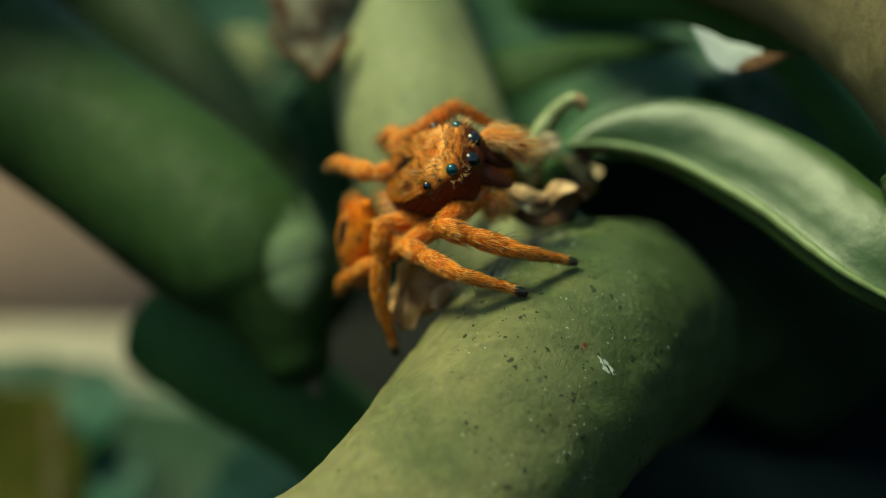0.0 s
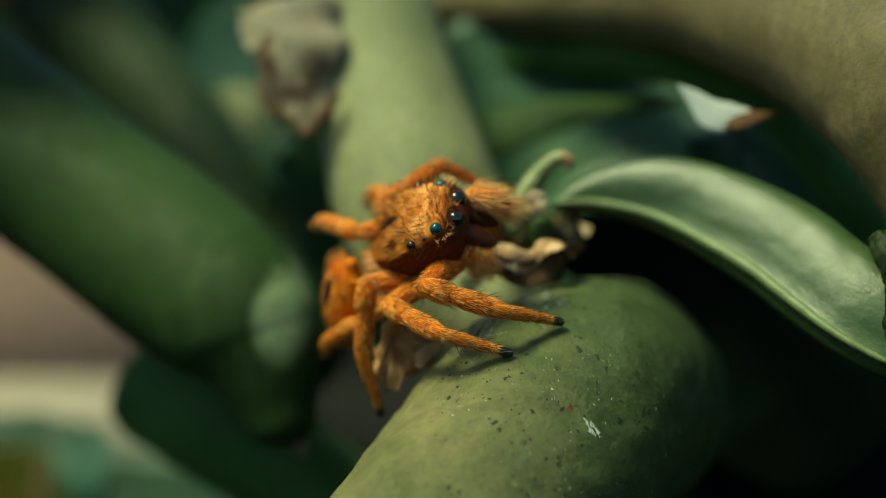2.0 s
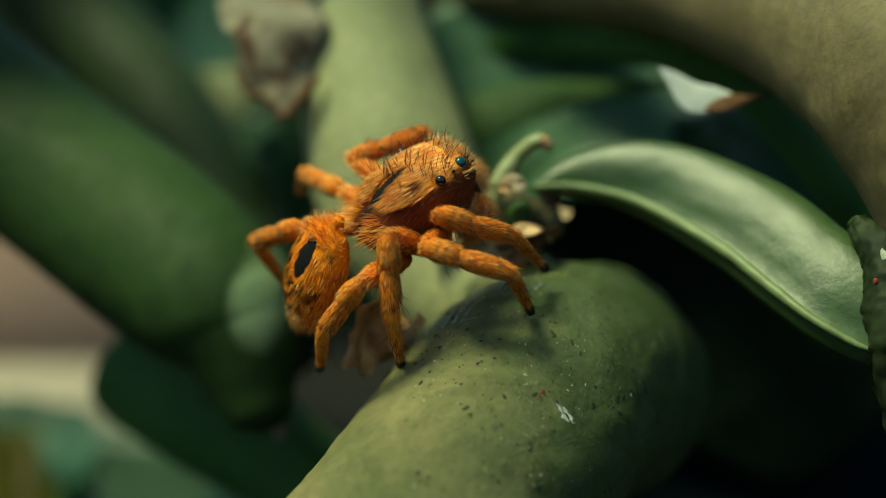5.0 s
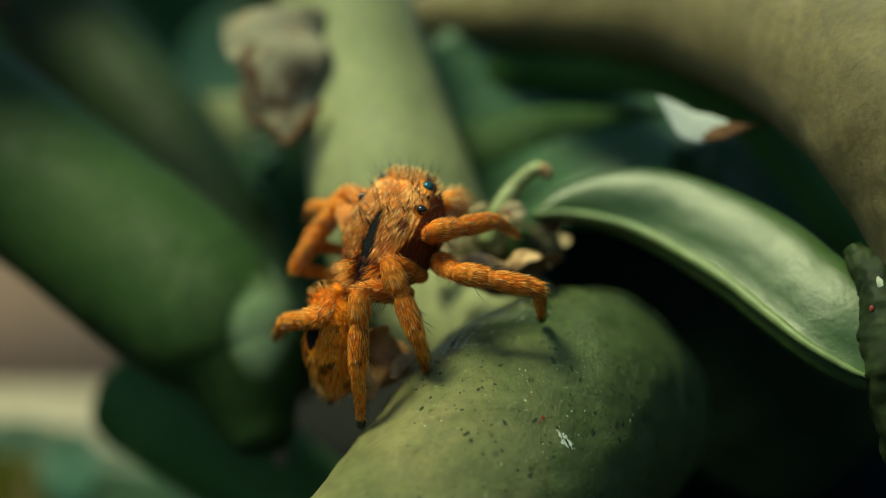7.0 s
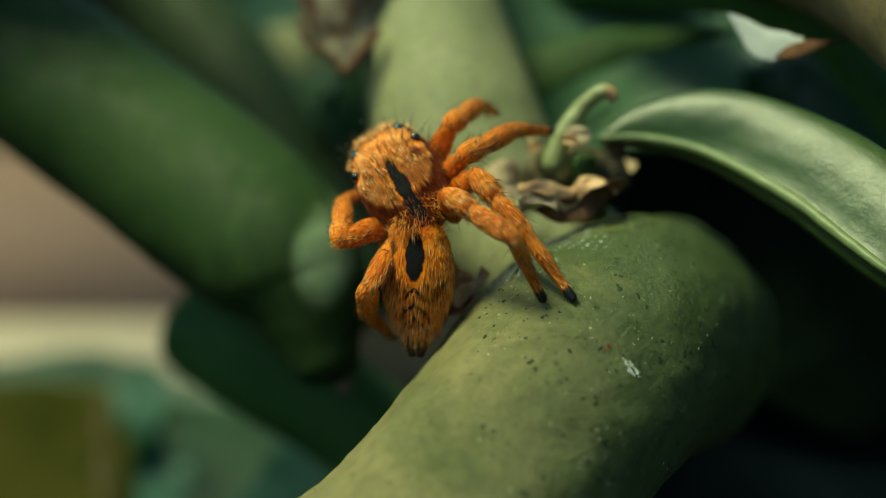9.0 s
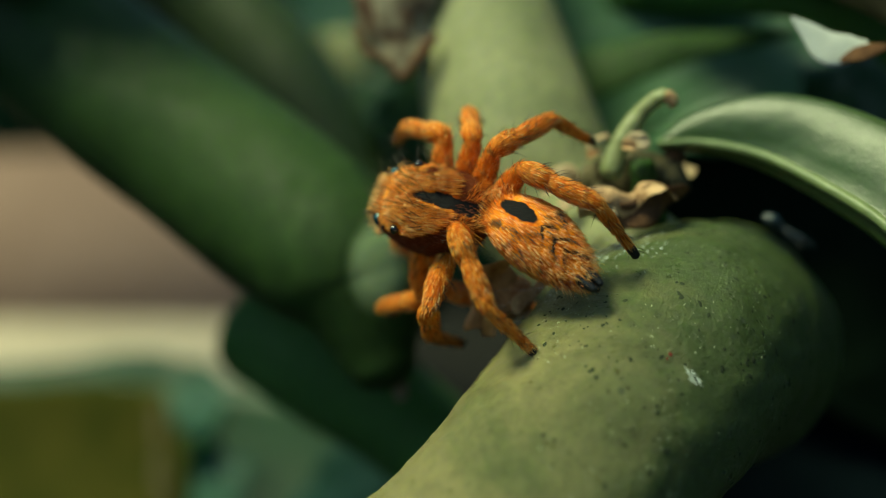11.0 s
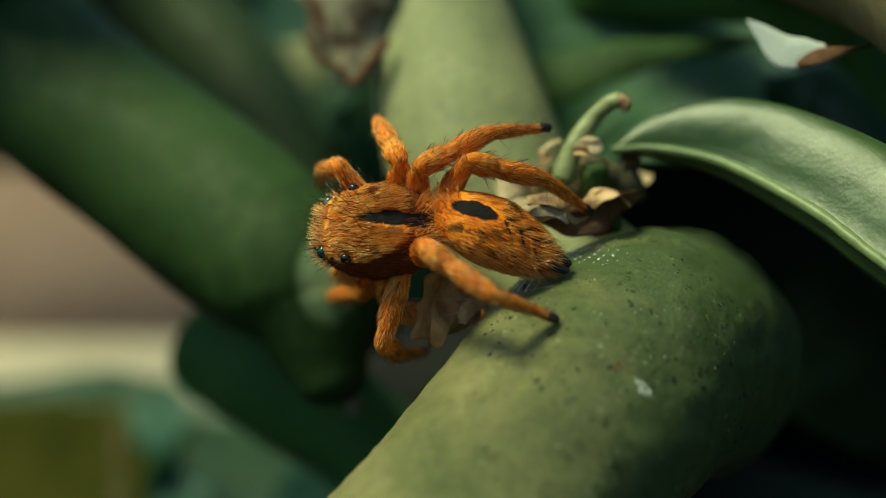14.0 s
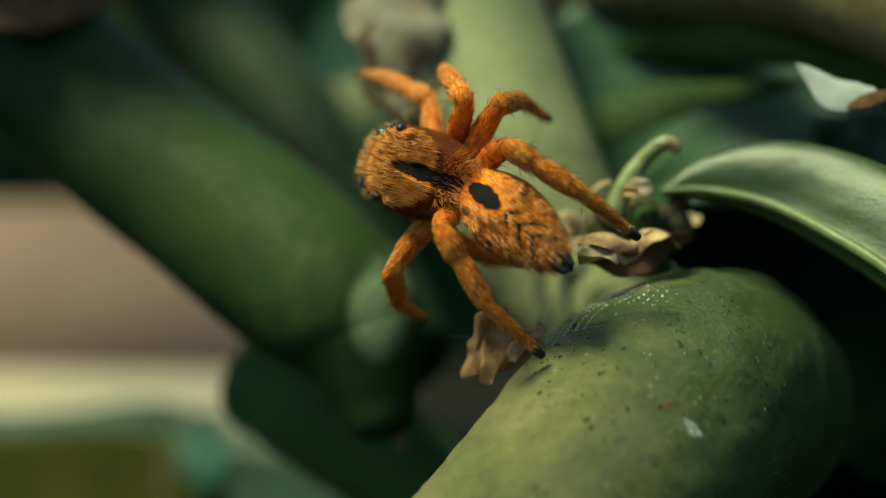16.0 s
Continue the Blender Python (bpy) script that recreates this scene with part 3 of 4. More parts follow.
blade(bm, [(11.35, 4.89, 5.88), (12.0, 4.94, 6.09), (12.59, 4.99, 6.26), (13.41, 5.03, 6.43), (14.5, 5.1, 6.68)], [(0.08, 0.08), (0.28, 0.28), (0.26, 0.26), (0.10, 0.10), (0.06, 0.06)], [(0.40, 0.45, 0.70)] * 5, 0.10, 0.08, 0.15, 8, 6)
plant_part("tip", bm, DRY_EDGE, "reddish brown dried end", flake)
# node: sprig, stubs and dry bracts
bm = bmesh.new()
tube(bm, ends([(3.11, 3.51, 2.21, 0.42), (3.34, 3.71, 2.91, 0.40), (3.67, 3.89, 3.51, 0.36), (4.13, 4.07, 4.14, 0.33), (4.66, 4.04, 4.68, 0.30), (4.98, 3.99, 4.83, 0.28)]), 20, 10, 0.04, 1.2)
sprig = plant_part("sprig", bm, SPROUT, "small curved green sprout with a brown tip")
bm = bmesh.new()
tube(bm, ends([(5.05, 3.99, 4.83, 0.28), (5.23, 3.97, 4.70, 0.25), (5.30, 3.92, 4.52, 0.18)], 0.6), 16, 4, 0.04, 2)
plant_part("tip", bm, DRY, "brown dried tip", sprig)


def bract(points, wide, across, name="bract", mat=DRY, label="curled dry papery bract", wave=0.5, thick=0.09, bow=0.15):
    bm = bmesh.new()
    n = len(points)
    half = [(wide * (0.35 + 0.65 * math.sin(math.pi * (i + 0.5) / n)),) * 2 for i in range(n)]
    blade(bm, points, half, [across] * n, bow, thick, wave, 12, 12)
    return plant_part(name, bm, mat, label)


NODE = dry_material("olive_brown_node", (0.05, 0.045, 0.020), (0.17, 0.14, 0.075))
bm = bmesh.new()
tube(bm, ends([(2.54, 5.18, 1.22, 0.70), (3.40, 5.04, 1.69, 0.85), (4.38, 5.10, 1.72, 0.85), (5.27, 5.31, 1.59, 0.70), (5.83, 5.46, 1.27, 0.45)]), 28, 8, 0.35, 1.1)
plant_part("node", bm, NODE, "shrivelled olive-brown node")
bract([(1.93, 1.21, 1.6), (2.42, 1.2, 1.85), (2.96, 1.33, 1.86), (3.63, 1.52, 1.65), (4.25, 1.9, 1.82), (4.78, 2.25, 1.85), (5.27, 2.62, 1.62)], 0.55, (0.05, 0.85, 0.40), wave=0.9)
# separate sheet, its dark brown being the shade under the bract above
bract([(2.24, 1.42, 1.15), (3.14, 1.56, 1.11), (4.16, 1.85, 1.25), (5.0, 2.34, 1.39), (5.55, 2.77, 1.34)], 0.60, (0.0, 0.35, -0.9), mat=DRY_EDGE, label="shaded underside of the bract, as a dark brown sheet", wave=0.7)
bract([(1.88, 0.34, 1.07), (2.35, 0.4, 1.18), (2.74, 0.56, 1.34), (3.1, 0.8, 1.41)], 0.22, (0.1, 0.8, 0.5), mat=DRY_PALE, label="pale crumpled dry tissue", wave=0.8)
bract([(3.59, 3.07, 3.21), (3.87, 3.02, 3.34), (4.16, 3.04, 3.38), (4.35, 3.17, 3.44)], 0.23, (-0.1, 0.15, 1.0), mat=DRY_PALE, wave=0.6)
bract([(3.55, 2.96, 3.18), (3.7, 2.87, 3.22), (3.91, 2.87, 3.16)], 0.20, (0.1, 0.15, 1.0), wave=0.6, label="brown crumpled dry tissue")
bract([(2.27, 4.47, 2.85), (2.52, 4.34, 3.09), (2.78, 4.38, 3.21), (2.95, 4.49, 3.19)], 0.23, (-0.3, 0.2, 0.95), mat=DRY_PALE, wave=0.7)
bract([(2.27, 4.41, 2.64), (2.48, 4.34, 2.7), (2.74, 4.37, 2.78)], 0.22, (0.0, 0.3, 0.95), wave=0.6, label="brown crumpled dry tissue")
bract([(5.14, 5.16, 2.59), (5.51, 5.41, 2.68), (5.94, 5.83, 2.65)], 0.24, (0.2, 0.3, 0.9), mat=DRY_EDGE, wave=0.7, label="reddish brown dry bract")
bract([(5.65, 6.4, 0.96), (6.07, 6.7, 1.22), (6.37, 7.02, 1.57)], 0.32, (0.8, 0.3, 0.5), mat=DRY_PALE, wave=0.6, label="pale crumpled dry tissue")
bract([(0.48, 4.12, 1.12), (0.9, 4.26, 1.53), (1.44, 4.51, 1.63), (1.81, 4.66, 1.33)], 0.60, (0.2, 0.5, 0.85), mat=DRY_PALE, wave=1.0, label="pale crumpled dry tissue")
bract([(1.29, 2.94, 0.8), (1.75, 3.16, 1.17), (2.28, 3.42, 1.27)], 0.45, (0.3, 0.6, 0.7), mat=DRY_PALE, wave=1.0, label="pale crumpled dry tissue")
bm = bmesh.new()
tube(bm, ends([(*(4.62, 3.63, 0.41), 0.55), (*(4.36, 3.46, 1.34), 0.5), (*(4.27, 3.49, 2.22), 0.45)]), 24, 8, 0.2, 0.9)
plant_part("leaf_scar", bm, BRANCH, "short corky green stub at the node")
bract([(-0.61, 0.33, -0.51), (-1.2, -0.0, -1.07), (-1.61, -0.35, -1.7), (-1.52, -0.73, -2.44)], 0.75, (0.85, 0.45, 0.25), label="brown papery leaf base", wave=1.6, mat=DRY_WARM)
bract([(0.18, 0.37, -1.14), (-0.44, -0.24, -1.57), (-0.77, -0.77, -2.12), (-0.95, -1.09, -2.62)], 0.50, (0.75, 0.55, 0.3), label="brown papery leaf base", wave=1.6, mat=DRY_WARM)
bract([(0.88, -0.22, -0.96), (0.3, -0.63, -1.45), (-0.18, -1.04, -1.92)], 0.22, (0.6, 0.7, 0.3), label="ragged dry skin along the stem", wave=1.0)
SILK = Mat("silk_thread", 0.3, 0.6).colour((0.70, 0.74, 0.72)).m
bm = bmesh.new()
for k in range(12):
    a = Vector((-0.49, -0.05, -2.50)) + Vector([rs.gauss(0, 0.9), rs.gauss(0, 0.8), rs.gauss(0, 0.7)])
    b = Vector((2.33, -0.15, -0.56)) + Vector([rs.gauss(0, 1.1), rs.gauss(0, 0.9), rs.gauss(0, 0.5)])
    mid = (a + b) / 2 - Vector((0, 0, rs.uniform(0, 0.25)))
    tube(bm, [(*a, 0.003), (*mid, 0.003), (*b, 0.003)], 4, 3)
tagged(plant_part("silk", bm, SILK, "loose fine silk threads"), kind="stuff")
# ragged dry leaf
bm = bmesh.new()
blade(bm, [(-6.32, 13.38, 10.92), (-6.11, 12.26, 9.45), (-5.92, 11.43, 8.26), (-5.76, 10.74, 6.84), (-5.58, 10.25, 5.79), (-5.49, 10.08, 5.15)],
    [(2.4, 2.4), (2.3, 2.3), (1.9, 1.8), (1.5, 1.5), (0.7, 0.9), (0.15, 0.2)], [(0.97, 0.15, 0.1)] * 6, 0.25, 0.12, 0.75, 16, 12)
dry = plant_part("dry_leaf", bm, MOTTLED, "ragged grey and orange-brown dead leaf")
bm = bmesh.new()
tube(bm, [(*(-7.50, 10.60, 7.09), 0.1), (*(-6.93, 10.13, 6.11), 0.16), (*(-6.19, 10.05, 5.83), 0.12), (*(-5.56, 9.85, 5.07), 0.2), (*(-4.97, 9.96, 5.50), 0.2), (*(-4.36, 10.17, 6.28), 0.28), (*(-4.02, 10.52, 6.81), 0.12)], 8, 8, 0.08, 2.5)
plant_part("edge", bm, DRY_EDGE, "dark brown curled edge", dry)
bm = bmesh.new()
tube(bm, ends([(*(-5.76, 6.89, -5.98), 0.32), (*(-5.68, 6.51, -6.62), 0.4), (*(-5.54, 6.54, -8.07), 0.3)]), 12, 6, 0.05, 2)
plant_part("bud", bm, DRY_GREY, "tiny pale dried bud")


# ---- the spider ----
def fur_material(name, base, light, pattern=None, glow=0.06):
    m = Mat(name, 0.75, 0.15)
    tone = m.ramp(m.noise(1.4, 5, 0.65), (0.35, base), (0.62, light))
    fine = m.ramp(m.noise(8.0, 4, 0.7, m.stretch(1, 0.6, 1)), (0.3, 0.7), (0.7, 1.15))
    c = m.mix(1.0, tone, fine, "MULTIPLY")
    if pattern:
        c = pattern(m, c)
    m.colour(c)
    m.bump(m.noise(11.0, 4, 0.7, m.stretch(1, 0.5, 1)), 0.05, 1.0)
    m.soft(glow, (0.5, 0.16, 0.04))
    return m.m


def between(m, value, low, high, edge):
    """1 where low < value < high, with soft edges."""
    a = m.calc("MULTIPLY", m.calc("SUBTRACT", value, low), 1 / edge)
    b = m.calc("MULTIPLY", m.calc("SUBTRACT", high, value), 1 / edge)
    n = m.calc("MINIMUM", a, b)
    return m.calc("MINIMUM", m.calc("MAXIMUM", n, 0.0), 1.0)


def oval(m, x, y, wide, mid, half):
    """Below 1 inside an oval of the given half width and half length."""
    a = m.calc("MULTIPLY", x, 1 / wide)
    b = m.calc("MULTIPLY", m.calc("SUBTRACT", y, mid), 1 / half)
    return m.calc("ADD", m.calc("MULTIPLY", a, a), m.calc("MULTIPLY", b, b))


def carapace_pattern(m, c):
    x, y, z = m.axes()
    wob = m.calc("MULTIPLY", m.calc("SUBTRACT", m.noise(3.0, 4), 0.5), 0.35)
    ax = m.calc("ADD", m.calc("ABSOLUTE", x), wob)
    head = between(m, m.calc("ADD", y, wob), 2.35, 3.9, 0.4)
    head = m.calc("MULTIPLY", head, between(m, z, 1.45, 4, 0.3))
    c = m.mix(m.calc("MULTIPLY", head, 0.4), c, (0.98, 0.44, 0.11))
    # flanks go to dark red-brown below z 1.72
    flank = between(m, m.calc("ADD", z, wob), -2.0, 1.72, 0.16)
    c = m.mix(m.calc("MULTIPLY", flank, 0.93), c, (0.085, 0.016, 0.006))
    blot = m.ramp(m.noise(1.5, 5, 0.65, warp=1.0), (0.52, 0.0), (0.74, 0.3))
    c = m.mix(blot, c, (0.20, 0.035, 0.008))
    line = between(m, oval(m, m.calc("ADD", ax, 0.0), y, 0.27, 0.62, 1.55), -1, 1, 0.25)
    line = m.calc("MULTIPLY", line, between(m, z, 0.9, 4, 0.1))
    return m.mix(line, c, (0.004, 0.004, 0.006))


def abdomen_pattern(m, c):
    x, y, z = m.axes()
    wob = m.calc("MULTIPLY", m.calc("SUBTRACT", m.noise(3.4, 4), 0.5), 0.3)
    ax = m.calc("ADD", m.calc("ABSOLUTE", x), wob)
    up = between(m, z, 0.1, 4, 0.15)
    drop = between(m, oval(m, ax, y, 0.33, -1.25, 0.85), -1, 1, 0.25)
    chev = m.calc("SINE", m.calc("MULTIPLY", m.calc("ADD", y, m.calc("MULTIPLY", ax, 0.9)), 13.0))
    chev = m.calc("MULTIPLY", m.ramp(chev, (0.35, 0.0), (0.7, 1.0)), between(m, ax, -2, 0.42, 0.1))
    chev = m.calc("MULTIPLY", chev, between(m, y, -3.7, -2.1, 0.1))
    chev = m.calc("MULTIPLY", chev, m.ramp(m.noise(2.6, 4), (0.28, 0.0), (0.40, 0.95)))
    flank = m.calc("MULTIPLY", between(m, m.calc("ABSOLUTE", x), 0.62, 0.95, 0.12), m.ramp(m.noise(1.8, 4), (0.5, 0.0), (0.58, 0.85)))
    flank = m.calc("MULTIPLY", flank, between(m, y, -3.2, -0.5, 0.3))
    dark = m.calc("MAXIMUM", m.calc("MAXIMUM", drop, chev), flank)
    return m.mix(m.calc("MULTIPLY", dark, up), c, (0.005, 0.005, 0.006))


def leg_pattern(m, c):
    x, y, z = m.axes()
    pale = m.ramp(m.noise(1.2, 4, 0.6, m.stretch(0.7, 1.0, 0.7)), (0.54, 0.0), (0.72, 0.5))
    c = m.mix(pale, c, (0.80, 0.42, 0.14))
    ring = m.ramp(m.noise(1.6, 4, 0.6, m.stretch(0.4, 1.3, 0.4)), (0.54, 0.0), (0.66, 0.7))
    return m.mix(ring, c, (0.13, 0.028, 0.010))


CARAPACE = fur_material("orange_carapace_fur", (0.55, 0.085, 0.004), (0.95, 0.30, 0.018), carapace_pattern)
ABDOMEN = fur_material("orange_abdomen_fur", (0.55, 0.085, 0.004), (0.95, 0.30, 0.018), abdomen_pattern)
LEG = fur_material("orange_leg", (0.54, 0.088, 0.006), (0.90, 0.27, 0.032), leg_pattern, 0.35)
m = Mat("orange_hair", 0.30, 0.9)
geo = m.t.nodes.new("ShaderNodeNewGeometry")
m.colour(m.ramp(geo.outputs["Random Per Island"], (0.0, (0.30, 0.05, 0.006)), (0.22, (0.90, 0.22, 0.014)), (0.5, (1.0, 0.385, 0.034)), (0.85, (1.0, 0.50, 0.09)), (1.0, (1.0, 0.78, 0.38))))
HAIR = m.m
m = Mat("pale_hair", 0.5, 0.35)
geo = m.t.nodes.new("ShaderNodeNewGeometry")
m.colour(m.ramp(geo.outputs["Random Per Island"], (0.0, (0.75, 0.25, 0.05)), (0.4, (0.95, 0.50, 0.15)), (1.0, (1.0, 0.76, 0.42))))
PALE_HAIR = m.m
RUST_HAIR = Mat("rust_hair", 0.5, 0.35).colour((0.24, 0.045, 0.010)).m


def barred(p):
    """True in the dark chevrons and side blotches of the abdomen."""
    x, wob = abs(p.x), 0.25 * noise.noise(p * 3)
    if p.z > 0 and x < 0.5 and -3.8 < p.y < -2.0:
        return math.sin(11.0 * (p.y + 0.9 * x) + wob * 11) > 0.30 and noise.noise(p * 2.2 + Vector((0, 0, 9))) > -0.5
    return p.z > -0.1 and 0.55 < x + wob < 1.0 and -3.0 < p.y < -0.7 and noise.noise(p * 1.9 + Vector((4, 0, 0))) > 0.12


def mottled(p):
    """1 in the rusty blotches of the coat."""
    return int(noise.noise(p * 1.5) + 0.6 * noise.noise(p * 3.7) > 0.50)


DARK_HAIR = Mat("dark_bristle", 0.4, 0.5).colour((0.03, 0.018, 0.012)).m
CLAW = Mat("black_foot", 0.5, 0.4).colour((0.008, 0.009, 0.012)).m
JAW = Mat("dark_jaw", 0.5, 0.3).colour((0.07, 0.014, 0.006)).m
EYE = Mat("black_eye", 0.06, 0.8).colour((0.004, 0.004, 0.005)).m
# teal base colour puts the sky's glint into a black eye
GLINT_EYE = Mat("teal_glint_eye", 0.14, 0.9, 0.5).colour((0.010, 0.080, 0.105)).m

spider = thing("spider", "furry orange jumping spider with black stripes on a green stem", "spider")


def loft(bm, rows, sides=40, power=2.4, mat=0, rough=0.0):
    """A body through rows (y, half width, top, bottom) of rounded-box sections."""
    rows = spline(rows, 5)
    rings = []
    for y, w, hi, lo in rows:
        mid, half = (hi + lo) / 2, (hi - lo) / 2
        ring = []
        for k in range(sides):
            a = 2 * math.pi * k / sides
            c, s = math.cos(a), math.sin(a)
            q = Vector((math.copysign(abs(c) ** (2 / power), c) * w, y, mid + math.copysign(abs(s) ** (2 / power), s) * half))
            if rough:
                q += (q - Vector((0, y, mid))).normalized() * rough * noise.noise(q * 4)
            ring.append(bm.verts.new(q))
        rings.append(ring)
    for a, b in zip(rings, rings[1:]):
        for k in range(sides):
            bm.faces.new((a[k], b[k], b[(k + 1) % sides], a[(k + 1) % sides])).material_index = mat
    bm.faces.new(rings[0]).material_index = mat
    bm.faces.new(rings[-1][::-1]).material_index = mat
    bmesh.ops.recalc_face_normals(bm, faces=bm.faces[:])
    return bm


def hairs(bm, roots, length, thick, lean, mat=0, wild=0.35, rng=random):
    """Tapered three-sided hairs at (point, normal) roots, laid over towards lean."""
    lean = Vector(lean)
    for p, n in roots:
        d = (n + lean + Vector([rng.uniform(-wild, wild) for _ in range(3)])).normalized()
        ln = length * rng.uniform(0.55, 1.3)
        side = d.orthogonal().normalized()
        other = d.cross(side)
        bend = (lean * 0.3 - Vector((0, 0, 0.12))) * ln
        low = [bm.verts.new(p + (side * math.cos(a) + other * math.sin(a)) * thick) for a in (0, 2.09, 4.19)]
        mid = [bm.verts.new(p + d * ln * 0.55 + bend * 0.25 + (side * math.cos(a) + other * math.sin(a)) * thick * 0.7) for a in (0, 2.09, 4.19)]
        tip = bm.verts.new(p + d * ln + bend)
        for k in range(3):
            j = (k + 1) % 3
            bm.faces.new((low[k], low[j], mid[j], mid[k])).material_index = mat
            bm.faces.new((mid[k], mid[j], tip)).material_index = mat
    return bm


rng = random.Random(5)
EYES = (((0.40, 3.84, 1.14), 0.34, "large black front eye"), ((0.86, 3.48, 1.60), 0.23, "eye tinted teal for the glint of the sky"),
    ((1.20, 2.50, 1.74), 0.18, "black side eye"), ((1.16, 3.05, 1.72), 0.06, "tiny black eye"))


def clear(p):
    """True away from the eyes."""
    return all((Vector((abs(p.x), p.y, p.z)) - Vector(at)).length > r + 0.1 for at, r, _ in EYES)


body = [(-0.35, 0.35, 0.95, 0.45), (-0.2, 0.62, 1.12, 0.25), (0.2, 0.98, 1.40, 0.0), (0.8, 1.30, 1.76, -0.4), (1.5, 1.46, 1.98, -0.6), (2.2, 1.48, 2.06, -0.6),
    (2.8, 1.42, 2.02, -0.4), (3.3, 1.26, 1.94, -0.1), (3.7, 1.04, 1.76, 0.35), (3.95, 0.74, 1.48, 0.6), (4.05, 0.3, 1.2, 0.8)]
bm = loft(bmesh.new(), body, 52, 3.0, 0, 0.05)
spots = roots_on(bm, 4000, rng, lambda p, n: p.z > 1.66 + 0.10 * noise.noise(p * 2) and clear(p) and (p.x / 0.3) ** 2 + ((p.y - 0.62) / 1.6) ** 2 > 1)
low = roots_on(bm, 1500, rng, lambda p, n: 0.2 < p.z < 1.6 and clear(p))
face = roots_on(bm, 420, rng, lambda p, n: p.y > 3.3 and p.z > 1.25 and clear(p))
tall = roots_on(bm, 100, rng, lambda p, n: n.z > 0.35 and p.y > 1.2)
nape = roots_on(bm, 320, rng, lambda p, n: p.y < 0.3 and n.z > 0.1 and abs(p.x) > 0.27)
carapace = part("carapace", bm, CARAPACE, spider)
bm = bmesh.new()
for dark in (0, 1):
    hairs(bm, [r for r in spots if mottled(r[0]) == dark and r[0].y < 2.2], 0.27, 0.0115, (0, -3.0, 0.1), 3 * dark, 0.75, rng)
for mat in (0, 2):
    hairs(bm, [r for i, r in enumerate(spots) if r[0].y >= 2.2 and (i % 6 == 0) == (mat == 2)], 0.25, 0.0115, (0, -3.0, 0.1), mat, 0.75, rng)
hairs(bm, low, 0.16, 0.0070, (0, -2.2, -0.4), 3, 0.6, rng)
hairs(bm, nape, 0.60, 0.009, (0, -0.6, 0.4), 0, rng=rng)
hairs(bm, tall, 0.72, 0.0130, (0, 0.3, 0.4), 1, 0.6, rng)
hairs(bm, face, 0.3, 0.011, (0, 0.2, 0.2), 2, rng=rng)
hairs(bm, face[::9], 0.42, 0.015, (0, 0.5, 0.3), 1, 0.5, rng)
tagged(part("fur", bm, [HAIR, DARK_HAIR, PALE_HAIR, RUST_HAIR], carapace, "short orange fur and dark bristles"), kind="stuff")


def ball(bm, at, r, mat=0, seg=20):
    made = bmesh.ops.create_uvsphere(bm, u_segments=seg, v_segments=seg // 2, radius=r)["verts"]
    for v in made:
        v.co += Vector(at)
    return bm


PALPS = []
for side in (1, -1):
    for at, r, lab in EYES:
        mat = GLINT_EYE if "teal" in lab else EYE
        part("eye", ball(bmesh.new(), (at[0] * side, at[1], at[2]), r), mat, carapace, lab)
    bm = loft(bmesh.new(), [(3.3, 0.2, 0.75, 0.1), (3.6, 0.36, 0.8, -0.3), (3.85, 0.36, 0.6, -0.65), (3.95, 0.22, 0.2, -0.8), (3.98, 0.1, -0.2, -0.7)], 20)
    for v in bm.verts:
        v.co.x += side * 0.4
    part("fang", bm, JAW, carapace, "dark reddish jaw")
    bm = bmesh.new()
    path = [(0, 0, 0, 0.24), (side * 0.2, 0.5, 0.1, 0.28), (side * 0.2, 0.95, -0.05, 0.32), (side * 0.05, 1.15, -0.6, 0.36), (side * -0.05, 1.05, -1.2, 0.26)]
    tube(bm, ends(path), 16, 6)
    spots = roots_on(bm, 1000, rng)
    hairs(bm, spots, 0.48, 0.009, (0, 0.5, -1.1), 1, 0.5, rng)
    palp = part("palp", bm, [LEG, PALE_HAIR], spider, "fluffy pale orange feeler")
    PALPS.append((palp, side))
bm = loft(bmesh.new(), [(0.0, 0.3, 0.4, 0.0), (0.5, 0.75, 0.5, -0.2), (1.5, 0.95, 0.5, -0.3), (2.5, 0.8, 0.5, -0.2), (3.1, 0.4, 0.5, 0.0)], 24)
part("breastplate", bm, LEG, spider)

# abdomen, its origin at the waist
belly = [(0.35, 0.12, 0.12, -0.12), (0.05, 0.3, 0.28, -0.2), (-0.2, 0.7, 0.5, -0.35), (-0.7, 1.0, 0.70, -0.6), (-1.4, 1.15, 0.82, -0.8), (-2.2, 1.14, 0.78, -0.9),
    (-3.0, 0.95, 0.5, -0.9), (-3.6, 0.68, 0.2, -0.8), (-4.0, 0.42, -0.05, -0.65), (-4.2, 0.2, -0.2, -0.5)]
bm = loft(bmesh.new(), belly, 40, 2.1, 0, 0.05)
spots = roots_on(bm, 4400, rng, lambda p, n: p.y < -0.1 and (n.z < 0 or (p.x / 0.36) ** 2 + ((p.y + 1.25) / 0.9) ** 2 > 1))
fringe = roots_on(bm, 260, rng, lambda p, n: p.y > -0.6 and n.z > 0.0)
rear = roots_on(bm, 160, rng, lambda p, n: p.y < -3.4)
abdomen = part("abdomen", bm, ABDOMEN, spider)
bm = bmesh.new()
for dark in (0, 1):
    hairs(bm, [r for r in spots if (mottled(r[0] + Vector((0, 9, 0))) and r[1].z < 0.35) == dark and not barred(r[0])], 0.20, 0.0110, (0, -3.2, 0.0), dark, 0.75, rng)
hairs(bm, [r for r in spots if barred(r[0])], 0.18, 0.0100, (0, -3.0, 0.0), 2, 0.6, rng)
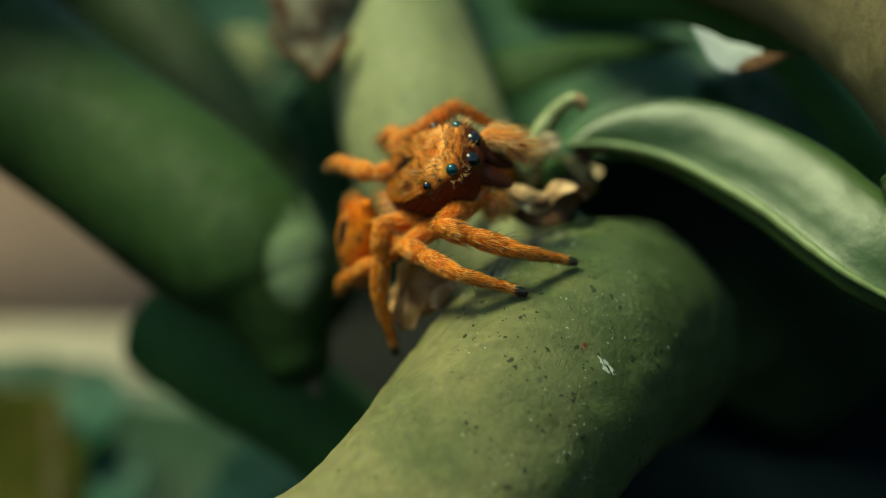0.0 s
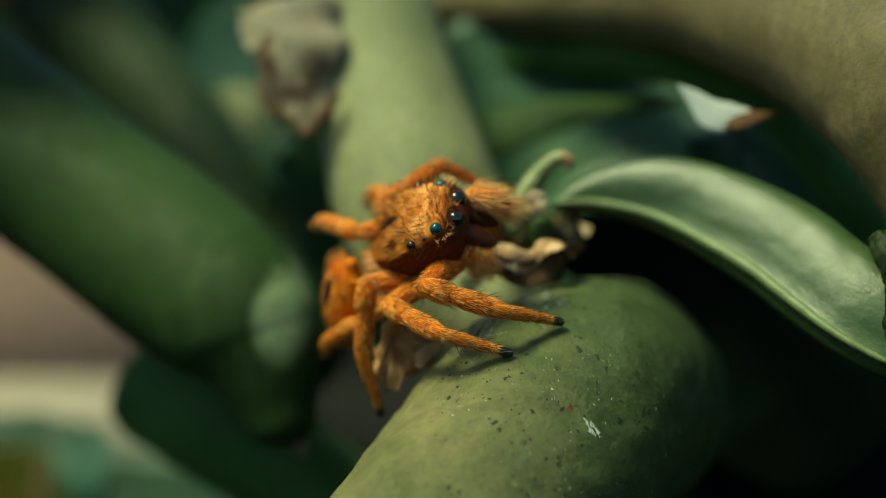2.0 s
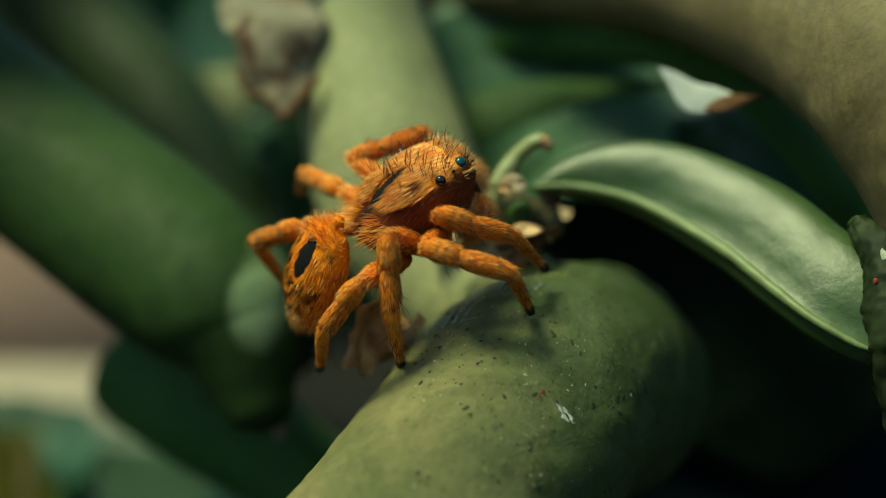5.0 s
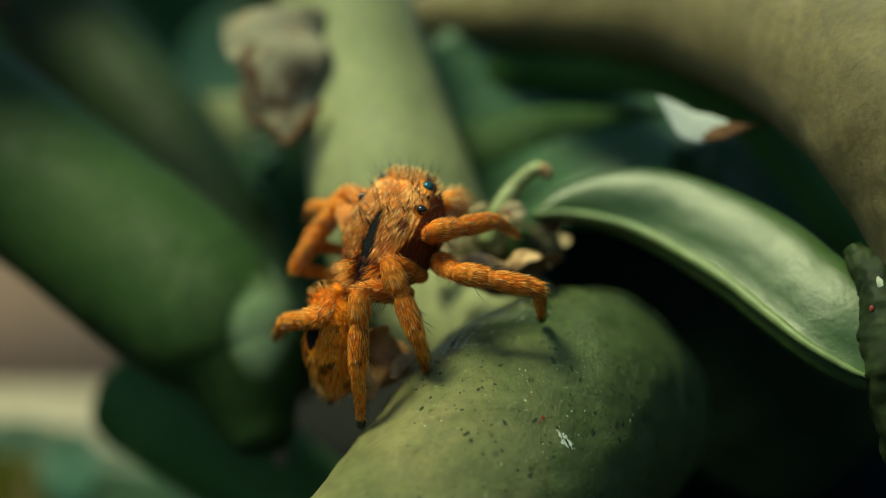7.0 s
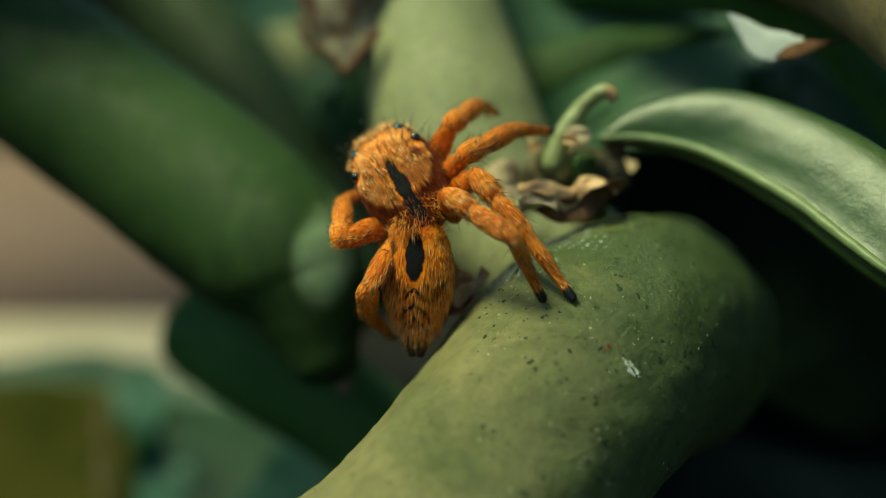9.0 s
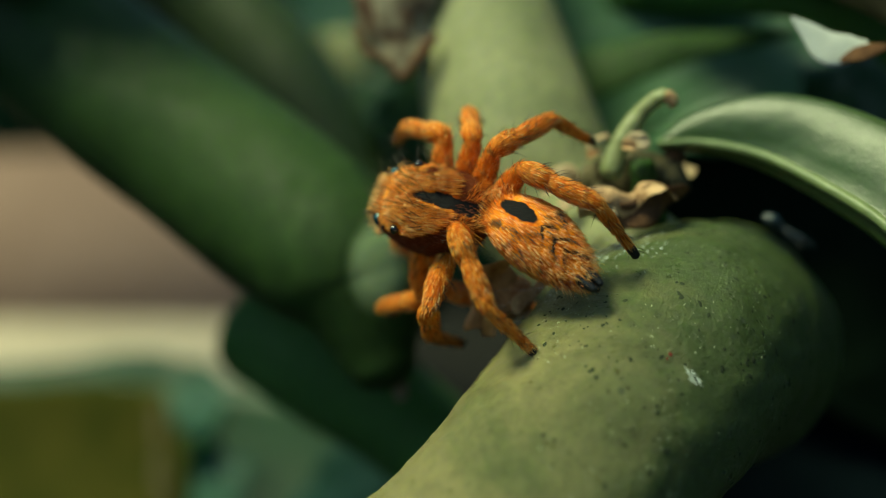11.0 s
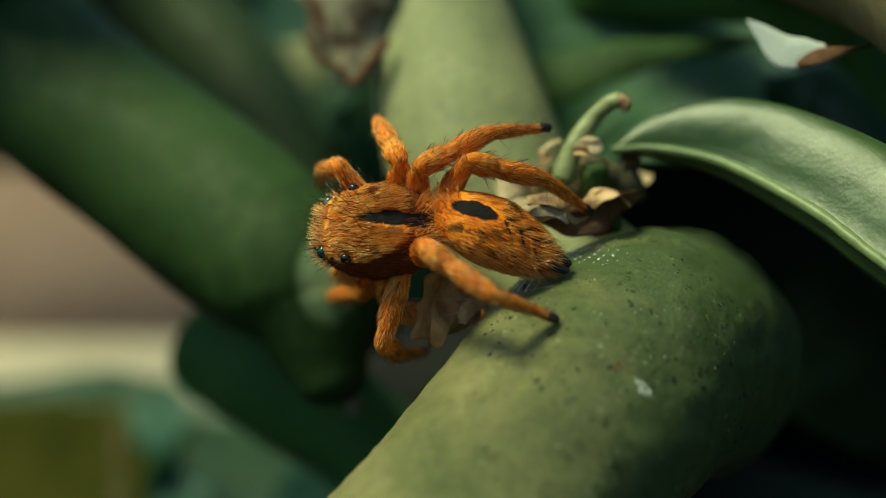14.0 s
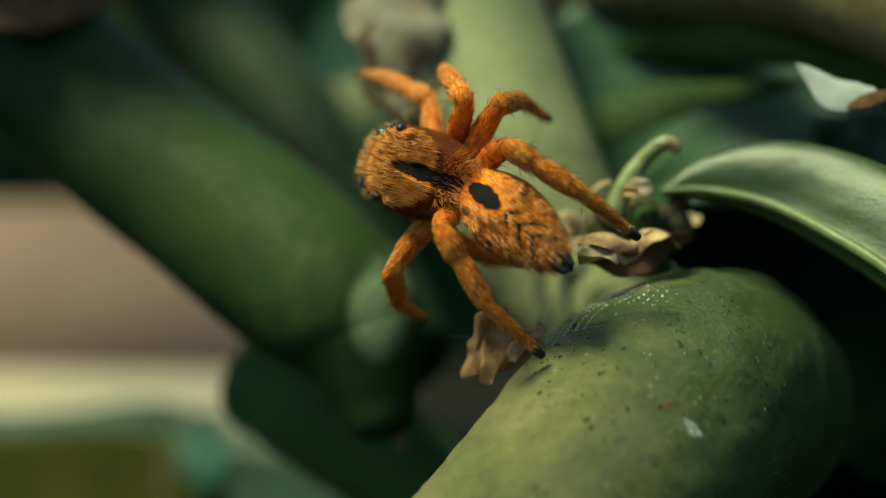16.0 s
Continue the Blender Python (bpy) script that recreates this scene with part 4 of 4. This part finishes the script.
hairs(bm, fringe, 0.38, 0.009, (0, 0.2, 0.3), 0, rng=rng)
hairs(bm, rear, 0.36, 0.008, (0, -0.6, 0.0), 3, rng=rng)
tagged(part("fur", bm, [HAIR, RUST_HAIR, DARK_HAIR, PALE_HAIR], abdomen, "short orange fur"), kind="stuff")
for x, z in ((0.14, -0.3), (-0.14, -0.3), (0, -0.45)):
    bm = bmesh.new()
    tube(bm, ends([(x, -3.75, z + 0.04, 0.24), (x * 1.2, -4.2, z, 0.20), (x * 1.1, -4.55, z - 0.03, 0.12)]), 14, 4, 0.02, 3)
    part("spinneret", bm, CLAW, abdomen, "black spinneret")

FEMUR, SHIN, FOOT = 2.55, 2.7, 2.5


def leg_piece(rows, count, hair, seed, tip=0.0):
    bm = bmesh.new()
    tube(bm, ends([(0, y, z, r) for y, z, r in rows], 0.8), 18, 5, 0.02, 2.0)
    if tip:
        for f in bm.faces:
            f.material_index = 2 if f.calc_center_median().y > tip else 0
    r = random.Random(seed)
    spots = roots_on(bm, count, r, lambda p, n: not tip or p.y < tip)
    hairs(bm, spots, hair, 0.0095, (0, 3.0, 0), 1, 0.6, rng=r)
    spines = roots_on(bm, 40, r, lambda p, n: p.y > 0.3)
    hairs(bm, spines, 0.42, 0.0130, (0, 0.9, 0), 3, rng=r)
    return as_mesh("leg", bm, [LEG, HAIR, CLAW, DARK_HAIR])


FEMUR_MESH = leg_piece([(0, 0, 0.25), (0.5, 0.05, 0.34), (1.4, 0.06, 0.37), (2.1, 0.02, 0.31), (2.4, 0, 0.25), (FEMUR, 0, 0.22)], 800, 0.16, 1)
SHIN_MESH = leg_piece([(0, 0, 0.26), (0.25, 0.04, 0.345), (0.75, 0.04, 0.345), (0.98, 0, 0.27), (1.08, 0, 0.245), (1.25, 0.01, 0.30), (1.8, 0.02, 0.32), (2.4, 0.02, 0.275), (2.6, 0, 0.215), (SHIN, 0, 0.19)], 1100, 0.17, 2)
FOOT_MESH = leg_piece([(0, 0, 0.185), (0.2, 0.01, 0.205), (0.7, 0.02, 0.20), (1.2, 0, 0.165), (1.32, 0, 0.135), (1.5, 0, 0.145), (1.95, 0, 0.14), (2.15, 0, 0.165), (2.40, 0, 0.15)], 800, 0.14, 3, 2.02)
HIPS = ((0.75, 2.75, -0.45), (0.95, 2.0, -0.5), (0.95, 1.25, -0.5), (0.85, 0.45, -0.4))
LEGS = {}
for side, letter in ((1, "R"), (-1, "L")):
    for n, (x, y, z) in enumerate(HIPS):
        leg = new("leg", FEMUR_MESH)
        leg.parent = spider
        shin = new("shin", SHIN_MESH)
        shin.parent = leg
        foot = new("foot", FOOT_MESH)
        foot.parent = leg
        tagged(leg, "hairy orange leg with a black foot")
        tagged(foot, "thin orange foot with a black tip")
        LEGS[letter + str(n + 1)] = (leg, shin, foot, Vector((x * side, y, z if side > 0 else z + 0.6)))


# ---- the ant ----
ANT_SKIN = Mat("blue_black_ant", 0.22, 0.8)
ANT_SKIN.colour(ANT_SKIN.ramp(ANT_SKIN.noise(6.0, 3), (0.35, (0.004, 0.010, 0.018)), (0.65, (0.010, 0.026, 0.040))))
ant = thing("ant", "tiny shiny blue-black ant crawling over the stem", "ant")


def lump(name, rows, label=""):
    bm = bmesh.new()
    tube(bm, ends(rows, 0.8), 16, 6, 0.01, 3.0)
    part(name, bm, ANT_SKIN.m, ant, label)


lump("gaster", [(0, -0.95, 0.34, 0.12), (0, -0.70, 0.36, 0.27), (0, -0.42, 0.33, 0.24), (0, -0.24, 0.27, 0.09)], "glossy round gaster")
lump("waist", [(0, -0.24, 0.26, 0.07), (0, -0.12, 0.28, 0.09), (0, -0.02, 0.28, 0.08)])
lump("thorax", [(0, -0.02, 0.28, 0.10), (0, 0.18, 0.32, 0.16), (0, 0.38, 0.31, 0.13)])
lump("head", [(0, 0.46, 0.31, 0.13), (0, 0.62, 0.30, 0.21), (0, 0.80, 0.25, 0.14)])
for side in (1, -1):
    lump("antenna", [(side * 0.08, 0.78, 0.34, 0.022), (side * 0.30, 0.98, 0.42, 0.018), (side * 0.34, 1.28, 0.26, 0.022)], "bent antenna")
    for y, out in ((0.32, 0.35), (0.16, 0.0), (0.02, -0.38)):
        lump("leg", [(side * 0.10, y, 0.24, 0.035), (side * 0.38, y + out * 0.5, 0.40, 0.028), (side * 0.66, y + out, 0.10, 0.02), (side * 0.80, y + out * 1.2, 0.01, 0.014)])

# ---- what moves ----
HOLD = ((2.8, 0.0), (9.4, 9.0), (15.5, 14.5))


def held(rows):
    """Adds the times up to which the spider keeps still."""
    known = {r[0]: r for r in rows}
    return sorted([*rows, *((t, *known[a][1:]) for t, a in HOLD)], key=lambda r: r[0])


def along(way, up):
    """A turn whose y axis lies along way and whose z axis is near up."""
    y = way.normalized()
    x = y.cross(up).normalized()
    return Matrix((x, y, x.cross(y))).transposed()


def walk_leg(name, rows):
    """Keys one leg from rows of seconds, knee and foot in the spider's space."""
    leg, shin, foot, hip = LEGS[name]
    rows = held(rows)
    at = np.array([r[0] for r in rows])
    knees, toes = np.array([r[1] for r in rows]), np.array([r[2] for r in rows])
    tracks = [], [], []
    out = Vector((math.copysign(0.35, hip.x), 0, 1))
    for t in np.unique(np.concatenate([np.arange(0, 16.01, 0.25), at])):
        i = min(int(np.searchsorted(at, t, "right")) - 1, len(at) - 2)
        u = (t - at[i]) / (at[i + 1] - at[i])
        u = u * u * (3 - 2 * u)
        thigh = Vector(knees[i] * (1 - u) + knees[i + 1] * u) - hip
        thigh = thigh.normalized() * FEMUR
        knee = hip + thigh
        reach = Vector(toes[i] * (1 - u) + toes[i + 1] * u) - knee
        far = min(max(reach.length, 1.2), SHIN + FOOT - 0.02)
        way = reach.normalized()
        part_way = (far * far + SHIN * SHIN - FOOT * FOOT) / (2 * far)
        lift = math.sqrt(max(SHIN * SHIN - part_way * part_way, 0.0))
        bulge = (out - way * out.dot(way)).normalized()
        ankle = knee + way * part_way + bulge * lift
        toe = knee + way * far
        turn = along(thigh, out)
        back = turn.transposed()
        tracks[0].append((float(t), Matrix.LocRotScale(hip * MM, turn.to_quaternion(), None)))
        for track, p, q in ((tracks[1], knee, ankle), (tracks[2], ankle, toe)):
            track.append((float(t), Matrix.LocRotScale(back @ (p - hip) * MM, (back @ along(q - p, out)).to_quaternion(), None)))
    for ob, track in zip((leg, shin, foot), tracks):
        walk(ob, track)


def motions():
    way = ((0.0, 4.90, 9.40, -1.30, 0, -90), (9.0, 4.90, 9.40, -1.30, 0, -90), (9.3, 6.60, 7.70, -0.68, 0, -80), (9.5, 7.70, 7.00, -0.45, 4, -88), (9.6, 8.10, 6.70, -0.42, 6, -105),
        (9.75, 8.40, 6.20, -0.52, 10, -140), (10.0, 8.45, 5.70, -0.60, 14, -165), (10.3, 8.50, 5.55, -0.62, 16, -160), (10.9, 9.60, 6.20, -0.95, 28, -110), (11.5, 11.50, 7.80, -2.85, 52, -80),
        (12.1, 12.25, 9.60, -5.60, 85, -60), (16.0, 12.25, 9.60, -5.60, 85, -60))
    walk(ant, [(t, Matrix.Translation(Vector((x, y, z)) * MM) @ Matrix.Rotation(radians(lean), 4, "Y") @ Matrix.Rotation(radians(turn), 4, "Z")) for t, x, y, z, lean, turn in way])
    for palp, side in PALPS:
        walk(palp, [(t, pose(side * 0.00062, 0.0032, 0.0002, lift - (80 if side > 0 and t < 5 else 0), 0, side * -4)) for t, lift in
            ((0.0, 14), (3.5, 16), (4.2, 10), (6.5, 0), (8.0, -15), (12.3, -30), (16.0, -30))])
    rows = [
        (0.0, pose(-0.00093, 0.00140, 0.00141, 39.7, 45.6, -97.5)),
        (3.5, pose(-0.00087, 0.00078, 0.00119, 40.0, 33.9, -86.0)),
        (4.0, pose(-0.00082, -0.00034, 0.00179, 27.9, 17.7, -64.7)),
        (6.5, pose(-0.00075, -0.00156, 0.00195, 39.8, 11.9, -46.8)),
        (7.0, pose(-0.00085, -0.00130, 0.00127, 45.6, 5.2, -32.9)),
        (7.5, pose(-0.00075, -0.00129, 0.00050, 45.7, -20.2, -18.1)),
        (8.0, pose(-0.00104, -0.00125, 0.00084, 29.7, -32.0, 9.6)),
        (9.0, pose(-0.00102, -0.00113, 0.00080, 32.0, -31.9, 9.2)),
        (9.7, pose(-0.00103, -0.00120, 0.00110, 33.9, -39.7, 8.3)),
        (10.2, pose(-0.00109, -0.00112, 0.00125, 20.5, -53.8, 24.2)),
        (12.3, pose(-0.00093, -0.00055, 0.00103, -14.5, -52.4, 80.4)),
        (14.5, pose(-0.00092, -0.00060, 0.00106, -16.6, -57.1, 84.2)),
        (16.0, pose(-0.00150, -0.00045, 0.00376, 19.1, -67.5, 30.8)),
    ]
    walk(spider, held(rows))
    rows = [
        (0.0, pose(0.00041, -0.00128, 0.00128, 35.0, 10.7, 21.9)),
        (3.5, pose(0.00005, -0.00114, 0.00118, 39.0, 25.3, 6.8)),
        (4.0, pose(-0.00055, -0.00081, 0.00129, 50.1, 17.8, -1.6)),
        (6.5, pose(-0.00050, -0.00086, 0.00113, 48.0, 11.1, -0.5)),
        (7.0, pose(-0.00061, -0.00088, 0.00098, 51.8, -0.7, -24.3)),
        (7.5, pose(-0.00059, -0.00023, 0.00079, 39.6, 13.7, -37.1)),
        (8.0, pose(-0.00006, 0.00022, 0.00067, 44.3, 24.6, -28.4)),
        (9.0, pose(-0.00011, 0.00021, 0.00070, 35.6, 18.6, -31.6)),
        (9.7, pose(-0.00002, 0.00020, 0.00066, 27.3, 21.0, -34.5)),
        (10.2, pose(0.00026, -0.00002, 0.00049, 12.0, 32.2, -22.3)),
        (12.3, pose(0.00056, -0.00032, 0.00074, 9.2, 15.7, -16.9)),
        (14.5, pose(0.00059, -0.00007, 0.00077, 28.0, 23.1, -9.1)),
        (16.0, pose(0.00018, -0.00011, 0.00046, 7.1, 15.8, -15.7)),
    ]
    walk(abdomen, held(rows))
    walk_leg("R1", [
        (0.0, (2.61, 2.74, 1.29), (2.77, 5.05, -3.06)),
        (3.5, (2.60, 2.30, 1.24), (2.51, 4.44, -3.04)),
        (4.0, (2.20, 1.48, 1.22), (3.25, 4.28, -2.69)),
        (6.5, (1.92, 2.05, 1.53), (1.82, 4.24, -3.08)),
        (7.0, (1.93, 1.73, 1.78), (2.64, 4.64, -2.35)),
        (7.5, (2.43, 1.84, 1.23), (2.57, 5.41, -2.40)),
        (8.0, (2.32, 2.18, 1.48), (4.03, 5.47, -2.02)),
        (9.0, (2.36, 2.30, 1.48), (4.21, 5.39, -2.13)),
        (9.7, (2.39, 1.93, 1.32), (3.53, 5.26, -2.36)),
        (10.2, (2.18, 1.64, 1.35), (2.68, 6.48, -0.19)),
        (12.3, (2.78, 4.09, 0.31), (4.21, 7.42, -3.28)),
        (14.5, (1.77, 2.87, 1.89), (2.98, 6.31, -1.68)),
        (16.0, (2.65, 4.42, -0.79), (3.08, 9.47, -1.32)),
    ])
    walk_leg("R2", [
        (0.0, (2.61, 0.84, 1.05), (4.32, 4.23, -1.59)),
        (3.5, (2.17, 0.62, 1.27), (4.56, 3.06, -1.49)),
        (4.0, (2.28, 0.41, 0.99), (4.16, 2.62, -2.35)),
        (6.5, (3.07, 1.31, 0.83), (3.68, 2.74, -3.47)),
        (7.0, (3.05, 0.99, 0.89), (4.69, 1.82, -2.64)),
        (7.5, (2.93, 1.14, 0.87), (4.79, -0.19, -2.68)),
        (8.0, (2.53, 1.03, 1.25), (5.41, 3.24, -2.32)),
        (9.0, (2.10, 0.80, 1.43), (5.42, 2.76, -1.91)),
        (9.7, (2.11, 0.76, 1.40), (5.25, 2.17, -2.37)),
        (10.2, (2.65, 1.03, 1.13), (4.44, 3.88, -2.70)),
        (12.3, (2.22, 1.07, 1.50), (5.62, 3.99, -0.94)),
        (14.5, (2.04, 0.96, 1.56), (5.27, 3.75, -1.23)),
        (16.0, (2.69, 0.82, 0.95), (4.08, 5.07, -1.51)),
    ])
    walk_leg("R3", [
        (0.0, (1.85, 0.33, 1.70), (5.01, -1.98, -1.56)),
        (3.5, (1.35, 0.19, 1.79), (3.53, -2.38, -2.05)),
        (4.0, (1.62, -0.31, 1.40), (1.91, -1.55, -3.53)),
        (6.5, (1.98, 0.55, 1.82), (2.43, -1.74, -2.35)),
        (7.0, (1.15, 0.23, 2.04), (1.89, -1.50, -2.36)),
        (7.5, (1.50, 0.13, 1.72), (4.03, -2.68, -1.49)),
        (8.0, (2.21, -0.13, 1.24), (2.64, -4.54, -1.69)),
        (9.0, (2.18, -0.07, 1.30), (2.65, -4.60, -1.42)),
        (9.7, (1.83, -0.12, 1.47), (3.01, -2.82, -2.94)),
        (10.2, (2.18, -0.16, 1.23), (4.68, -0.10, -3.21)),
        (12.3, (1.93, 0.31, 1.66), (4.39, -2.85, -1.51)),
        (14.5, (1.59, 0.15, 1.71), (4.08, -2.99, -1.44)),
        (16.0, (2.85, -0.14, 0.49), (3.45, 1.75, -4.21)),
    ])
    walk_leg("R4", [
        (0.0, (2.42, -1.33, 0.54), (1.52, -5.92, -1.50)),
        (3.5, (2.24, -1.30, 0.83), (0.18, -5.27, -1.62)),
        (4.0, (2.02, -1.69, 0.35), (-1.06, -3.63, -3.22)),
        (6.5, (1.67, -1.32, 1.44), (0.85, -3.73, -3.48)),
        (7.0, (0.65, -0.96, 1.90), (0.54, -3.92, -2.26)),
        (7.5, (1.06, -0.61, 1.91), (-1.61, -2.83, -1.82)),
        (8.0, (1.04, -0.74, 1.85), (1.81, -4.01, -1.31)),
        (9.0, (1.09, -0.68, 1.87), (1.82, -4.09, -1.06)),
        (9.7, (1.24, -0.77, 1.81), (1.29, -3.99, -1.49)),
        (10.2, (1.49, -1.34, 1.30), (-0.41, -4.54, -1.60)),
        (12.3, (1.91, -1.23, 1.20), (1.99, -4.18, -2.96)),
        (14.5, (1.94, -1.24, 1.17), (1.48, -3.96, -3.12)),
        (16.0, (1.65, -1.54, 0.98), (0.30, -4.88, -2.63)),
    ])
    walk_leg("L1", [
        (0.0, (-2.36, 2.38, -1.79), (-2.29, -0.20, -6.19)),
        (3.5, (-2.64, 3.24, -1.49), (-3.46, 0.96, -5.98)),
        (4.0, (-0.88, 4.89, -1.22), (-3.55, 5.76, -5.48)),
        (6.5, (-3.19, 3.50, -0.46), (-3.06, 2.14, -3.13)),
        (7.0, (-3.19, 3.53, 0.14), (-3.11, 2.60, -2.70)),
        (7.5, (-3.09, 3.53, 0.80), (-3.60, 2.60, -2.00)),
        (8.0, (-1.66, 3.66, -2.05), (-0.90, 2.60, -6.00)),
        (9.0, (-1.66, 3.66, -2.05), (-0.90, 2.60, -6.00)),
        (9.7, (-1.66, 3.66, -2.05), (-0.90, 2.60, -6.00)),
        (10.2, (-3.04, 2.71, -0.96), (-3.92, 6.33, -4.45)),
        (12.3, (-0.83, 3.79, -2.18), (0.29, 7.68, -5.29)),
        (14.5, (-1.00, 3.90, -2.11), (-0.19, 7.75, -5.35)),
        (16.0, (-1.66, 3.66, -2.05), (-0.90, 2.60, -6.00)),
    ])
    walk_leg("L2", [
        (0.0, (-1.75, -0.13, 1.24), (-3.15, 2.46, -2.16)),
        (3.5, (-2.18, 0.42, 1.69), (-2.59, 3.65, -1.12)),
        (4.0, (-2.28, 0.83, 1.94), (-0.96, 4.54, -0.25)),
        (6.5, (-3.37, 2.74, -0.44), (-3.06, 1.05, -2.96)),
        (7.0, (-3.37, 2.78, 0.05), (-3.11, 1.50, -2.70)),
        (7.5, (-3.29, 2.78, 0.75), (-3.60, 1.50, -2.00)),
        (8.0, (-1.86, 2.91, -2.10), (-0.90, 1.20, -6.00)),
        (9.0, (-1.86, 2.91, -2.10), (-0.90, 1.20, -6.00)),
        (9.7, (-1.86, 2.91, -2.10), (-0.90, 1.20, -6.00)),
        (10.2, (-1.86, 2.91, -2.10), (-0.90, 1.20, -6.00)),
        (12.3, (-1.86, 2.91, -2.10), (-0.90, 1.20, -6.00)),
        (14.5, (-1.86, 2.91, -2.10), (-0.90, 1.20, -6.00)),
        (16.0, (-1.86, 2.91, -2.10), (-0.90, 1.20, -6.00)),
    ])
    walk_leg("L3", [
        (0.0, (-0.41, -0.49, 1.88), (-2.90, -4.83, 0.88)),
        (3.5, (-1.00, -0.60, 1.85), (-4.53, -3.99, 0.41)),
        (4.0, (-3.19, 0.03, 0.08), (-7.88, -0.91, -1.69)),
        (6.5, (-3.23, 1.79, 0.65), (-7.59, 2.05, -2.02)),
        (7.0, (-3.02, 2.70, 0.23), (-6.89, 3.48, -3.01)),
        (7.5, (-2.09, 0.71, 2.31), (-3.52, 4.56, -0.71)),
        (8.0, (-2.62, 0.19, 1.71), (-1.89, 4.62, -0.71)),
        (9.0, (-2.61, 0.27, 1.77), (-1.48, 4.52, -0.81)),
        (9.7, (-2.62, 0.24, 1.74), (-2.10, 4.38, -1.19)),
        (10.2, (-3.09, 0.41, 1.21), (-3.90, 2.42, -3.40)),
        (12.3, (-3.39, 1.69, -0.52), (-2.15, 2.74, -5.35)),
        (14.5, (-3.39, 1.97, -0.12), (-2.59, 2.99, -5.05)),
        (16.0, (-3.36, 1.65, 0.83), (-5.05, 3.68, -3.54)),
    ])
    walk_leg("L4", [
        (0.0, (-2.97, -0.87, 0.73), (-3.00, -2.50, -2.50)),
        (3.5, (-2.97, -0.87, 0.73), (-3.00, -2.50, -2.50)),
        (4.0, (-2.97, -0.87, 0.73), (-3.00, -2.50, -2.50)),
        (6.5, (-0.55, -2.01, 0.56), (-4.50, -3.01, -2.51)),
        (7.0, (-0.64, -1.83, 1.13), (-4.57, -1.95, -2.12)),
        (7.5, (-2.98, -0.82, 0.81), (-4.92, -0.23, -3.87)),
        (8.0, (-2.54, -1.28, 1.00), (-3.58, 0.89, -3.50)),
        (9.0, (-2.70, -1.21, 0.77), (-3.54, 0.43, -3.99)),
        (9.7, (-2.50, -1.14, 1.32), (-3.71, -0.03, -3.51)),
        (10.2, (-1.05, -0.55, 2.54), (-4.40, -2.55, -0.74)),
        (12.3, (-1.27, -0.73, 2.42), (-2.83, -4.10, -0.35)),
        (14.5, (-1.28, -0.65, 2.46), (-3.10, -4.15, 0.04)),
        (16.0, (-1.42, -1.18, 2.07), (-4.16, -4.01, -1.17)),
    ])


motions()
